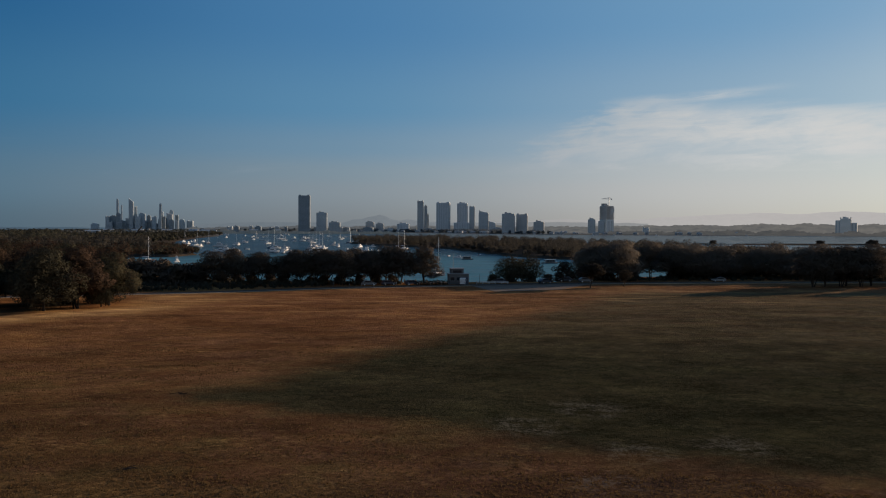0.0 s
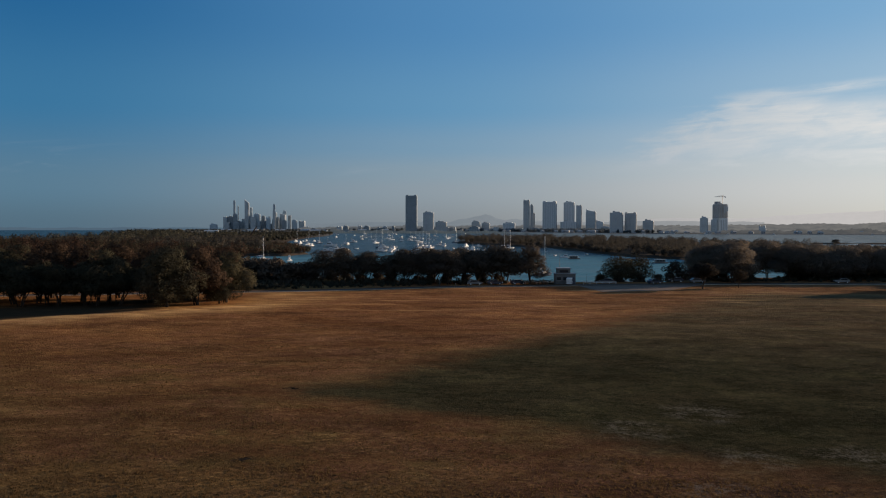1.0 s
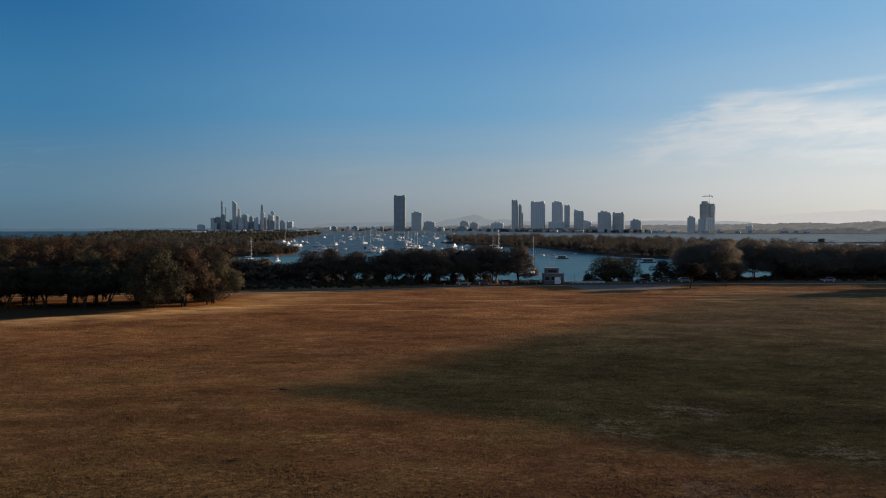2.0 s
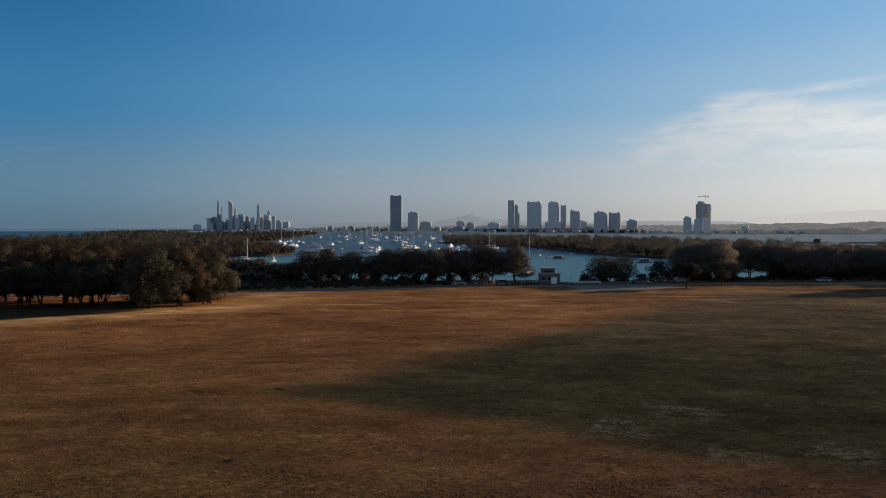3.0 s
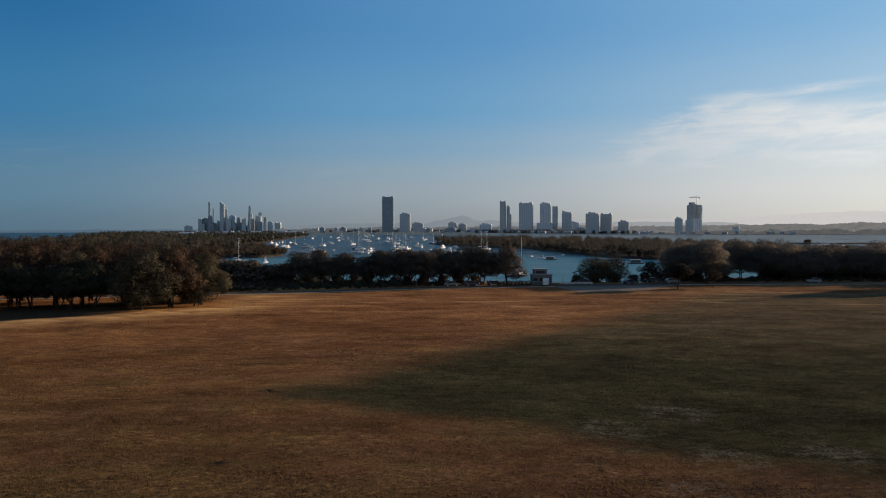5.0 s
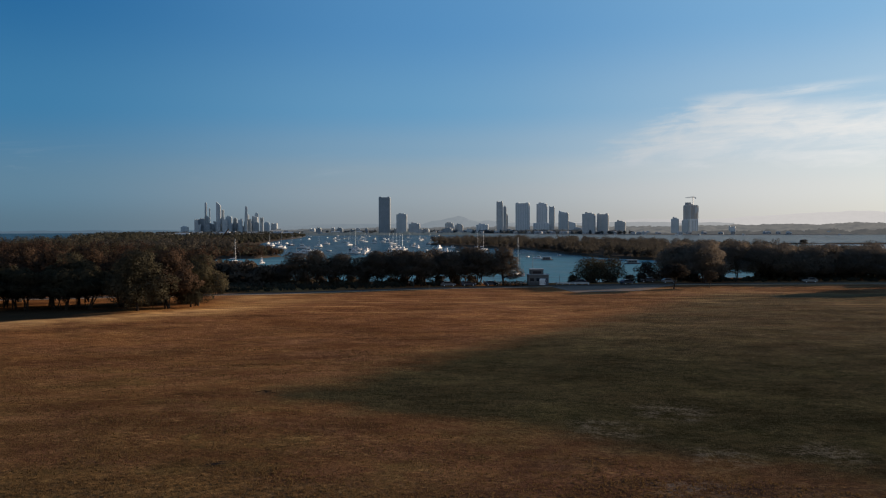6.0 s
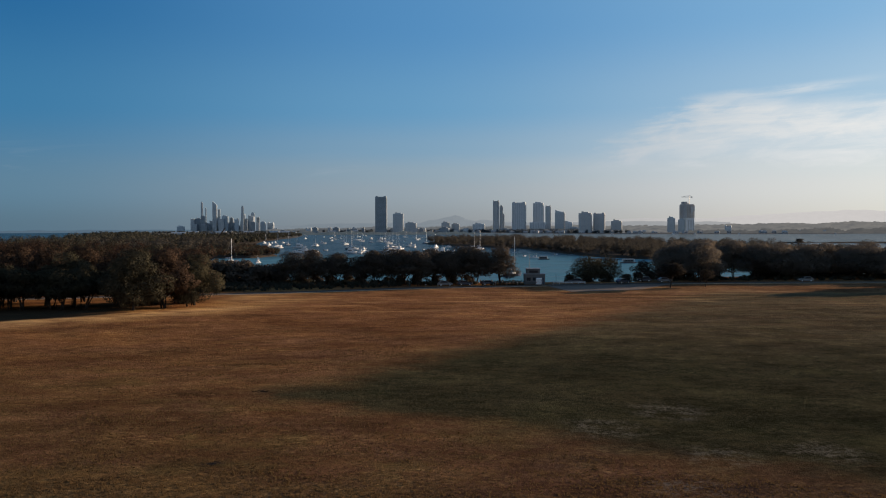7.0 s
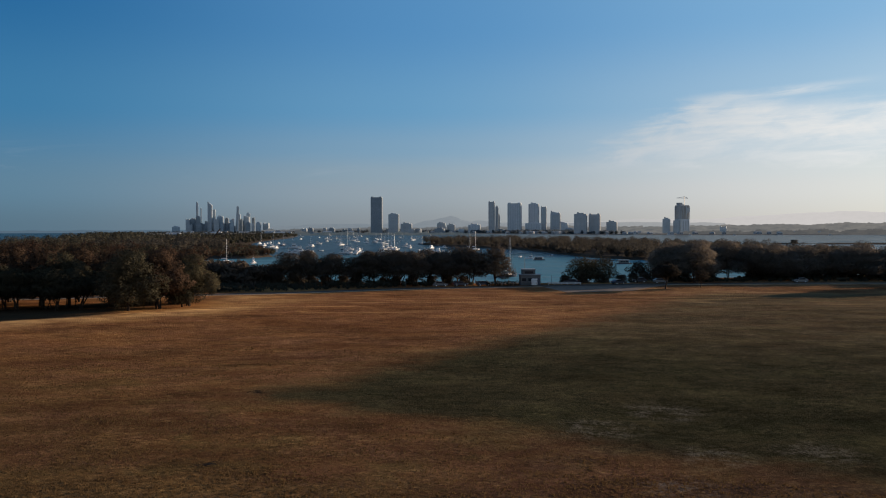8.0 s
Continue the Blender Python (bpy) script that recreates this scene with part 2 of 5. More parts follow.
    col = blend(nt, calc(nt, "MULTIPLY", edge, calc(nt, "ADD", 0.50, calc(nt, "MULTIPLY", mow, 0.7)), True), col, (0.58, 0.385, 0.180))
    swathe = span(nt, noise_tex(nt, 0.055, 5, 0.6, (0.4, 2.8, 1), 0.16), 0.53, 0.63)
    col = blend(nt, calc(nt, "MULTIPLY", calc(nt, "MULTIPLY", swathe, 0.55), beyond(-20, 158, -0.2, 1.0, -10, 15, 12.0)), col, (0.062, 0.034, 0.020))
    # olive and rusty patches, golden seed heads
    near_by = calc(nt, "SUBTRACT", 1.0, span(nt, axes.outputs[1], 70, 130))
    olive = calc(nt, "MULTIPLY", span(nt, noise_tex(nt, 0.052, 6, 0.66, (1, 1.5, 1), 1.3), 0.49, 0.60), near_by)
    olive = calc(nt, "MAXIMUM", olive, calc(nt, "MULTIPLY", beyond(-14, 72, -0.7, -0.7, -6, 26, 34.0), 0.75))
    olive_col = ramp(nt, fac, [(0.38, (0.034, 0.027, 0.012)), (0.50, (0.098, 0.070, 0.028)), (0.62, (0.270, 0.192, 0.074))])
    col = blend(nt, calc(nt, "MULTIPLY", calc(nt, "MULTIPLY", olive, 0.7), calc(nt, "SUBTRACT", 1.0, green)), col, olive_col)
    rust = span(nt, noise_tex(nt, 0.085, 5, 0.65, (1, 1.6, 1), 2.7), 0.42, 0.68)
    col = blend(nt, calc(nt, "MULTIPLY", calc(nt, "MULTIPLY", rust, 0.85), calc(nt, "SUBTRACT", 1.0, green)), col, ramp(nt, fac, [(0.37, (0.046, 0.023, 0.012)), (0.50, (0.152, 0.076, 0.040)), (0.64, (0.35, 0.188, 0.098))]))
    gold = calc(nt, "MULTIPLY", span(nt, noise_tex(nt, 1.1, 6, 0.8, (0.8, 1.3, 1), 0.6), 0.47, 0.75), span(nt, noise_tex(nt, 0.11, 5, 0.7, (1, 1.5, 1), 3.3), 0.40, 0.66))
    col = blend(nt, calc(nt, "MULTIPLY", gold, 0.85), col, blend(nt, green, (0.42, 0.256, 0.105), (0.115, 0.102, 0.056)))
    # far half of the sward paled in colour, standing for grazing sun sheen
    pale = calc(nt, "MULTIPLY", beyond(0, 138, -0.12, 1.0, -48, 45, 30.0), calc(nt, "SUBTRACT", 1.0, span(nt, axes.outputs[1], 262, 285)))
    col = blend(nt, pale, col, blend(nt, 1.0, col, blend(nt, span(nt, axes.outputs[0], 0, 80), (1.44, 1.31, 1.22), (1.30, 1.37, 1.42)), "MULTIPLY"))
    # wide thin and thick places in the sward
    wide = noise_tex(nt, 0.034, 6, 0.62, (0.75, 1.7, 1), 0.8)
    sward = ramp(nt, wide, [(0.36, (0.70, 0.64, 0.58)), (0.5, (0.97, 0.93, 0.86)), (0.64, (1.24, 1.21, 1.06))])
    patchy = ramp(nt, noise_tex(nt, 0.10, 6, 0.7, (0.8, 1.5, 1), 1.7), [(0.36, (0.80, 0.77, 0.76)), (0.5, (1.0, 0.99, 0.98)), (0.64, (1.22, 1.22, 1.12))])
    sward = blend(nt, span(nt, axes.outputs[0], -70, 15), sward, blend(nt, 1.0, sward, (1.0, 1.03, 1.16), "MULTIPLY"))
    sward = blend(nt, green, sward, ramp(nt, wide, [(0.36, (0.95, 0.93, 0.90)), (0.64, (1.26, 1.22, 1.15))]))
    col = blend(nt, 1.0, blend(nt, 1.0, col, sward, "MULTIPLY"), patchy, "MULTIPLY")
    # the grove's cast shade, painted as a dark patch on the ground
    grove_shade = calc(nt, "MULTIPLY", beyond(-80, 151, -0.62, 0.78, -1.0, 1.2, 2.5), calc(nt, "SUBTRACT", 1.0, beyond(-80, 151, -0.62, 0.78, 24, 30, 6.0)))
    grove_shade = calc(nt, "MULTIPLY", grove_shade, beyond(-62, 165, -1.0, 0.0, -4, 5, 4.0))
    col = blend(nt, calc(nt, "MULTIPLY", grove_shade, 0.9), col, (0.034, 0.027, 0.018))
    # worn pale places
    for px, py, r in ((14.5, 70.5, 5.0), (21.5, 62.0, 4.0), (30, 63, 4.5), (16.6, 54.5, 4.0), (22, 77, 5.0)):
        d = nt.nodes.new("ShaderNodeVectorMath")
        d.operation = "DISTANCE"
        nt.links.new(co.outputs["Object"], d.inputs[0])
        d.inputs[1].default_value = (px, py, 0)
        near = calc(nt, "SUBTRACT", 1.0, span(nt, d.outputs["Value"], r * 0.2, r))
        worn = calc(nt, "MULTIPLY", near, span(nt, calc(nt, "ADD", calc(nt, "MULTIPLY", mow, 0.5), calc(nt, "MULTIPLY", fine, 0.5)), 0.47, 0.60))
        col = blend(nt, calc(nt, "MULTIPLY", worn, 0.6), col, (0.17, 0.15, 0.12))
    # dark mud and litter under the scrub across the water
    over = calc(nt, "MULTIPLY", span(nt, axes.outputs[1], 285, 320), calc(nt, "SUBTRACT", 1.0, span(nt, axes.outputs[1], 1500, 2000)))
    col = blend(nt, calc(nt, "MULTIPLY", over, 0.94), col, (0.046, 0.041, 0.034))
    # far-shore turf and gardens, their colour dulled to stand for haze
    col = blend(nt, calc(nt, "MULTIPLY", span(nt, axes.outputs[1], 1300, 1900), 0.9), col, (0.095, 0.105, 0.10))
    # sand along the water's edge
    wet = calc(nt, "SUBTRACT", 1.0, span(nt, axes.outputs[2], -1.3, -0.5))
    col = blend(nt, wet, col, blend(nt, span(nt, axes.outputs[1], 1300, 2000), (0.065, 0.053, 0.042), (0.115, 0.12, 0.12)))
    nt.links.new(col, bsdf.inputs["Base Color"])
    bsdf.inputs["Roughness"].default_value = 0.95
    bsdf.inputs["Specular IOR Level"].default_value = 0.0
    bsdf.inputs["Sheen Weight"].default_value = 0.012
    bsdf.inputs["Sheen Roughness"].default_value = 0.45
    bsdf.inputs["Sheen Tint"].default_value = (1.0, 0.72, 0.45, 1)
    bump(nt, bsdf, calc(nt, "ADD", fine, calc(nt, "MULTIPLY", mow, 0.6)), 1.0, 0.32)
    return m


def water_material():
    m, nt, bsdf = shader("estuary_water")
    co = nt.nodes.new("ShaderNodeTexCoord")
    axes = nt.nodes.new("ShaderNodeSeparateXYZ")
    nt.links.new(co.outputs["Object"], axes.inputs[0])
    # far eastern water calmer, sky sheen painted pale into it; the anchorage is ruffled
    calm_sheen = calc(nt, "MULTIPLY", span(nt, axes.outputs[0], -60, 300), span(nt, axes.outputs[1], 850, 1300))
    # the near inlet gets a lighter body colour
    near_inlet = calc(nt, "SUBTRACT", 1.0, span(nt, axes.outputs[1], 480, 640))
    swell = noise_tex(nt, 0.16, 4, 0.6, (1, 1.8, 1), 0.4)
    chop = noise_tex(nt, 1.3, 5, 0.65, (1, 1.6, 1), 0.2)
    bsdf.inputs["Base Color"].default_value = (0.022, 0.045, 0.062, 1)
    bsdf.inputs["Roughness"].default_value = 0.18
    bsdf.inputs["IOR"].default_value = 1.33
    b = nt.nodes.new("ShaderNodeBump")
    b.inputs["Distance"].default_value = 0.7
    nt.links.new(calc(nt, "SUBTRACT", 1.0, calc(nt, "MULTIPLY", calm_sheen, 0.55)), b.inputs["Strength"])
    nt.links.new(calc(nt, "ADD", calc(nt, "MULTIPLY", swell, 1.6), calc(nt, "MULTIPLY", chop, 0.5)), b.inputs["Height"])
    nt.links.new(b.outputs[0], bsdf.inputs["Normal"])
    murk, mx = nt.nodes.new("ShaderNodeBsdfDiffuse"), nt.nodes.new("ShaderNodeMixShader")
    nt.links.new(blend(nt, near_inlet, blend(nt, calm_sheen, (0.024, 0.054, 0.068), (0.165, 0.190, 0.182)), (0.098, 0.225, 0.268)), murk.inputs[0])
    gust, ripple = noise_tex(nt, 0.035, 6, 0.68, (0.45, 2.6, 1), 0.25), noise_tex(nt, 0.22, 4, 0.7, (0.35, 1.6, 1), 0.1)
    wind = span(nt, calc(nt, "ADD", calc(nt, "MULTIPLY", gust, 0.55), calc(nt, "MULTIPLY", ripple, 0.45)), 0.44, 0.56)
    nt.links.new(calc(nt, "ADD", calc(nt, "ADD", calc(nt, "MULTIPLY", wind, 0.45), 0.34), calc(nt, "ADD", calc(nt, "MULTIPLY", calm_sheen, 0.22), calc(nt, "MULTIPLY", near_inlet, 0.30)), True), mx.inputs[0])
    nt.links.new(bsdf.outputs[0], mx.inputs[1])
    nt.links.new(murk.outputs[0], mx.inputs[2])
    nt.links.new(mx.outputs[0], nt.nodes["Material Output"].inputs[0])
    return m


def foliage_material(name, a, b, c, through_light=0.12):
    m = bpy.data.materials.new(name)
    m.use_nodes = True
    nt = m.node_tree
    nt.nodes.clear()
    geo, info = nt.nodes.new("ShaderNodeNewGeometry"), nt.nodes.new("ShaderNodeObjectInfo")
    lot = calc(nt, "ADD", calc(nt, "MULTIPLY", geo.outputs["Random Per Island"], 0.10), calc(nt, "MULTIPLY", info.outputs["Random"], 0.35))
    lot = calc(nt, "ADD", lot, calc(nt, "MULTIPLY", noise_tex(nt, 0.35, 3), 0.35))
    col = ramp(nt, lot, [(0.2, a), (0.55, b), (0.95, c)])
    dif, tra, mx, out = (nt.nodes.new("ShaderNode" + k) for k in ("BsdfDiffuse", "BsdfTranslucent", "MixShader", "OutputMaterial"))
    mx.inputs[0].default_value = through_light
    nt.links.new(col, dif.inputs[0])
    nt.links.new(col, tra.inputs[0])
    nt.links.new(dif.outputs[0], mx.inputs[1])
    nt.links.new(tra.outputs[0], mx.inputs[2])
    nt.links.new(mx.outputs[0], out.inputs[0])
    return m


def facade_material(name, a, b, floor_h=3.2, bay=4.5, glass=0.35):
    """Concrete facade with dark bands of glazing storey by storey."""
    m, nt, bsdf = shader(name)
    co = nt.nodes.new("ShaderNodeTexCoord")
    split = nt.nodes.new("ShaderNodeSeparateXYZ")
    nt.links.new(co.outputs["Object"], split.inputs[0])
    storey = calc(nt, "FRACT", calc(nt, "DIVIDE", split.outputs[2], floor_h))
    band = span(nt, storey, 0.42, 0.5)
    stain = noise_tex(nt, 0.06, 4)
    col = ramp(nt, stain, [(0.3, a), (0.7, b)])
    col = blend(nt, calc(nt, "MULTIPLY", band, glass), col, (0.03, 0.045, 0.06))
    nt.links.new(col, bsdf.inputs["Base Color"])
    nt.links.new(calc(nt, "SUBTRACT", 0.8, calc(nt, "MULTIPLY", band, 0.55)), bsdf.inputs["Roughness"])
    return m


M_GRASS, M_WATER = grass_material(), water_material()
M_LEAF = foliage_material("she_oak_foliage", (0.080, 0.066, 0.052), (0.102, 0.083, 0.065), (0.122, 0.099, 0.077), 0.22)
M_LEAF_GREEN = foliage_material("olive_foliage", (0.052, 0.048, 0.033), (0.072, 0.065, 0.044), (0.098, 0.086, 0.057), 0.25)
M_LEAF_RED = foliage_material("russet_foliage", (0.050, 0.035, 0.025), (0.068, 0.046, 0.033), (0.088, 0.058, 0.041), 0.35)
# leaf colour raised to pale grey-brown, haze over the eastern trees painted in
M_LEAF_HAZED = foliage_material("haze_paled_foliage", (0.150, 0.124, 0.098), (0.172, 0.142, 0.112), (0.194, 0.160, 0.126), 0.42)
M_WOOD_RED = foliage_material("russet_woodland", (0.040, 0.026, 0.019), (0.054, 0.034, 0.025), (0.070, 0.044, 0.032), 0.3)
M_WOOD_GREEN = foliage_material("olive_woodland", (0.036, 0.032, 0.022), (0.050, 0.044, 0.030), (0.068, 0.059, 0.039), 0.3)
M_MANGROVE = foliage_material("brown_mangrove", (0.066, 0.060, 0.050), (0.084, 0.076, 0.063), (0.106, 0.094, 0.078), 0.42)
M_DEAD_GRASS = foliage_material("dead_grass_blades", (0.110, 0.066, 0.030), (0.165, 0.103, 0.047), (0.245, 0.162, 0.074), 0.35)
M_SMALL_LEAF = foliage_material("dark_small_tree_foliage", (0.040, 0.034, 0.028), (0.055, 0.046, 0.038), (0.072, 0.060, 0.049), 0.35)
M_GROVE = foliage_material("dark_olive_grove_foliage", (0.049, 0.044, 0.029), (0.066, 0.059, 0.038), (0.086, 0.076, 0.049), 0.40)
M_LEAF_DARK = foliage_material("dark_scrub_foliage", (0.050, 0.050, 0.038), (0.072, 0.069, 0.051), (0.095, 0.087, 0.064), 0.3)
# distance haze is painted into the next two leaf colours
M_FAR_LEAF = foliage_material("haze_tinted_woodland", (0.100, 0.122, 0.138), (0.135, 0.160, 0.178), (0.175, 0.200, 0.215), 0.5)
M_SOUTH_LEAF = foliage_material("haze_tinted_southern_woodland", (0.085, 0.092, 0.09), (0.115, 0.12, 0.112), (0.15, 0.148, 0.135))
M_BARK = plain("bark", (0.030, 0.022, 0.017), (0.062, 0.047, 0.036), 3.0, 0.95, relief=0.6)
M_ASPHALT = plain("asphalt", (0.140, 0.100, 0.076), (0.205, 0.150, 0.115), 0.5, 0.9, relief=0.3)
M_ROAD = plain("worn_dark_asphalt", (0.070, 0.054, 0.043), (0.105, 0.082, 0.066), 0.5, 0.95, relief=0.3)
M_ROAD.node_tree.nodes["Principled BSDF"].inputs["Specular IOR Level"].default_value = 0.05
M_BARK.node_tree.nodes["Principled BSDF"].inputs["Specular IOR Level"].default_value = 0.05
M_ASPHALT.node_tree.nodes["Principled BSDF"].inputs["Specular IOR Level"].default_value = 0.05
M_SAND = plain("pale_sand_verge", (0.40, 0.29, 0.19), (0.54, 0.40, 0.27), 0.6, 0.95, relief=0.4)
M_SAND.node_tree.nodes["Principled BSDF"].inputs["Specular IOR Level"].default_value = 0.0
M_WHITE = plain("white_gelcoat", (0.50, 0.51, 0.52), (0.62, 0.62, 0.61), 0.8, 0.4, relief=0.0, coat=0.1)
M_NAVY = plain("navy_gelcoat", (0.02, 0.03, 0.06), (0.035, 0.05, 0.09), 0.8, 0.3, relief=0.0)
M_TIMBER = plain("weathered_timber", (0.12, 0.085, 0.06), (0.22, 0.17, 0.12), 2.0, 0.85, relief=0.4)
M_ALU = plain("aluminium", (0.55, 0.56, 0.58), (0.72, 0.72, 0.72), 4.0, 0.35, 0.85, 0.0)
M_CANVAS = plain("blue_canvas", (0.03, 0.06, 0.12), (0.05, 0.09, 0.17), 3.0, 0.9, relief=0.2)
M_GLASS = plain("dark_glass", (0.015, 0.02, 0.025), (0.025, 0.03, 0.035), 1.0, 0.08, relief=0.0)
M_RUBBER = plain("black_rubber", (0.015, 0.015, 0.015), (0.03, 0.03, 0.03), 5.0, 0.85, relief=0.2)
M_CONC = plain("grey_concrete", (0.26, 0.25, 0.235), (0.40, 0.38, 0.355), 0.4, 0.85, relief=0.2)
M_STEEL = plain("galvanised_steel", (0.25, 0.26, 0.27), (0.38, 0.38, 0.38), 3.0, 0.5, 0.6, 0.1)
M_POST = plain("dark_painted_steel", (0.05, 0.052, 0.055), (0.085, 0.087, 0.09), 3.0, 0.55, 0.2, 0.1)
M_RENDER = plain("weathered_brown_cladding", (0.088, 0.087, 0.085), (0.124, 0.121, 0.117), 0.5, 0.85, relief=0.2)
M_ROOF = plain("metal_roof", (0.20, 0.21, 0.22), (0.30, 0.31, 0.32), 0.4, 0.6, 0.2, 0.2)
M_RAIL = plain("chalky_white_paint", (0.46, 0.46, 0.45), (0.58, 0.57, 0.55), 1.5, 0.7, relief=0.1)
M_TILE = plain("roof_tile", (0.30, 0.28, 0.27), (0.40, 0.38, 0.36), 0.5, 0.9, relief=0.3, vary=0.3)
M_HOUSE = plain("painted_house_wall", (0.29, 0.30, 0.31), (0.42, 0.42, 0.42), 0.3, 0.85, relief=0.1, vary=0.3)
M_FACADES = [
    facade_material("blue_grey_facade", (0.40, 0.44, 0.455), (0.50, 0.535, 0.55)),
    facade_material("pale_concrete_facade", (0.53, 0.56, 0.57), (0.63, 0.65, 0.66)),
    # city walls tinted blue, distance haze put into the colour
    facade_material("warm_grey_facade", (0.41, 0.42, 0.42), (0.51, 0.51, 0.50), 3.4),
    facade_material("haze_blue_city_facade", (0.35, 0.43, 0.48), (0.44, 0.51, 0.55)),
    facade_material("dark_glass_facade", (0.215, 0.265, 0.295), (0.285, 0.33, 0.36), 3.6, 4.5, 0.5),
    facade_material("raw_brown_concrete_facade", (0.60, 0.52, 0.45), (0.72, 0.63, 0.55), 3.6, 4.5, 0.3),
    # facade colour lightened to stand for haze over the far blocks
    facade_material("haze_pale_facade", (0.70, 0.67, 0.61), (0.80, 0.76, 0.70), 3.2, 4.5, 0.25),
]
M_PIER = plain("pale_concrete_pier", (0.31, 0.345, 0.36), (0.38, 0.405, 0.42), 0.05, 0.85, relief=0.0)

# ---- building helpers ----


def finish(bm, name, material, smooth=False):
    me = bpy.data.meshes.new(name)
    bm.to_mesh(me)
    bm.free()
    me.materials.append(material)
    if smooth:
        me.polygons.foreach_set("use_smooth", np.ones(len(me.polygons), bool))
    return me


def part(name, bm, material, parent, label="", smooth=False):
    """Links a bmesh, or a mesh, as one object under a thing or a part."""
    me = bm if isinstance(bm, bpy.types.Mesh) else finish(bm, name, material, smooth)
    ob = new(name, me)
    ob.parent = parent
    if label:
        ob["label"] = label
    return ob


def thing(name, label, category, m=None, group="", kind=""):
    ob = new(name)
    ob.empty_display_size = 0.5
    if m is not None:
        ob.matrix_basis = m
    return tagged(ob, label, category, group, kind)


def box(x, y, z, sx, sy, sz, bevel=0.0, bm=None, turn=0.0):
    """A box with its base centre at x, y, z."""
    bm = bm or bmesh.new()
    made = bmesh.ops.create_cube(bm, size=1, matrix=Matrix.Translation((x, y, z + sz / 2)) @ Matrix.Rotation(turn, 4, "Z") @ Matrix.Diagonal((sx, sy, sz, 1)))
    if bevel:
        edges = list({e for v in made["verts"] for e in v.link_edges})
        bmesh.ops.bevel(bm, geom=edges, offset=bevel, segments=2, affect="EDGES")
    return bm


def tube(points, radii, sides=8, bm=None):
    """A tapered tube along points, closed at both ends."""
    bm = bm or bmesh.new()
    rings = []
    for i, p in enumerate(points):
        p = Vector(p)
        a, b = Vector(points[max(i - 1, 0)]), Vector(points[min(i + 1, len(points) - 1)])
        q = (b - a).to_track_quat("Z", "Y")
        rings.append([bm.verts.new(p + q @ Vector((math.cos(t) * radii[i], math.sin(t) * radii[i], 0)))
                      for t in (2 * math.pi * k / sides for k in range(sides))])
    for r, s in zip(rings, rings[1:]):
        for k in range(sides):
            bm.faces.new((r[k], r[(k + 1) % sides], s[(k + 1) % sides], s[k]))
    bm.faces.new(rings[0][::-1])
    bm.faces.new(rings[-1])
    return bm


def prism(outline, z0, z1, bm=None):
    """A solid with the outline (x, y pairs, anticlockwise) from z0 to z1."""
    bm = bm or bmesh.new()
    lo = [bm.verts.new((x, y, z0)) for x, y in outline]
    hi = [bm.verts.new((x, y, z1)) for x, y in outline]
    n = len(lo)
    for k in range(n):
        bm.faces.new((lo[k], lo[(k + 1) % n], hi[(k + 1) % n], hi[k]))
    bm.faces.new(lo[::-1])
    bm.faces.new(hi)
    return bm


def loft(sections, bm=None):
    """Skin through closed sections of equal count, capped at both ends."""
    bm = bm or bmesh.new()
    rings = [[bm.verts.new(p) for p in s] for s in sections]
    n = len(rings[0])
    for r, s in zip(rings, rings[1:]):
        for k in range(n):
            bm.faces.new((r[k], r[(k + 1) % n], s[(k + 1) % n], s[k]))
    bm.faces.new(rings[0][::-1])
    bm.faces.new(rings[-1])
    bmesh.ops.recalc_face_normals(bm, faces=bm.faces)
    return bm


def sprays(name, corners, material, out=None):
    """A mesh of loose triangles from an array (n, 3, 3); out: the way each faces, for soft rounded shading."""
    n = len(corners)
    corners = np.array(corners, np.float32)
    if out is not None:
        flat = np.cross(corners[:, 1] - corners[:, 0], corners[:, 2] - corners[:, 0])
        flip = (flat * out).sum(1) < 0
        corners[flip] = corners[flip][:, ::-1]
        flat[flip] *= -1
        flat /= np.linalg.norm(flat, axis=1)[:, None] + 1e-9
        way = out / (np.linalg.norm(out, axis=1)[:, None] + 1e-9) * 0.92 + flat * 0.08
        way /= np.linalg.norm(way, axis=1)[:, None] + 1e-9
    me = bpy.data.meshes.new(name)
    me.vertices.add(3 * n)
    me.vertices.foreach_set("co", np.ascontiguousarray(corners).ravel())
    me.loops.add(3 * n)
    me.loops.foreach_set("vertex_index", np.arange(3 * n, dtype=np.int32))
    me.polygons.add(n)
    me.polygons.foreach_set("loop_start", np.arange(0, 3 * n, 3, dtype=np.int32))
    me.update(calc_edges=True)
    me.materials.append(material)
    if out is not None:
        me.polygons.foreach_set("use_smooth", np.ones(n, bool))
        me.normals_split_custom_set_from_vertices(np.repeat(way, 3, axis=0).tolist())
    return me


# ---- land and water ----
SHORE = -1.5
NEAR_LAND = [(-420, -3000), (3000, -3000), (3000, 600), (900, 300), (420, 304), (250, 299), (115, 292), (85, 282), (60, 264), (20, 259), (-30, 263),
             (-62, 292), (-92, 365), (-140, 430), (-172, 478), (-150, 516), (-112, 522), (-106, 560), (-132, 650), (-190, 850), (-228, 1090),
             (-262, 1400), (-272, 1620), (-296, 1850), (-345, 2200), (-430, 2700), (-560, 3000), (-560, 5200), (-1750, 5200), (-1140, 3000), (-680, 1500), (-400, 780), (-390, 300)]
MID_LAND = [(-6, 950), (40, 826), (80, 738), (94, 620), (98, 566), (108, 512), (126, 476), (190, 462), (270, 480), (250, 700), (200, 900), (120, 1120), (30, 1160), (-5, 1050)]
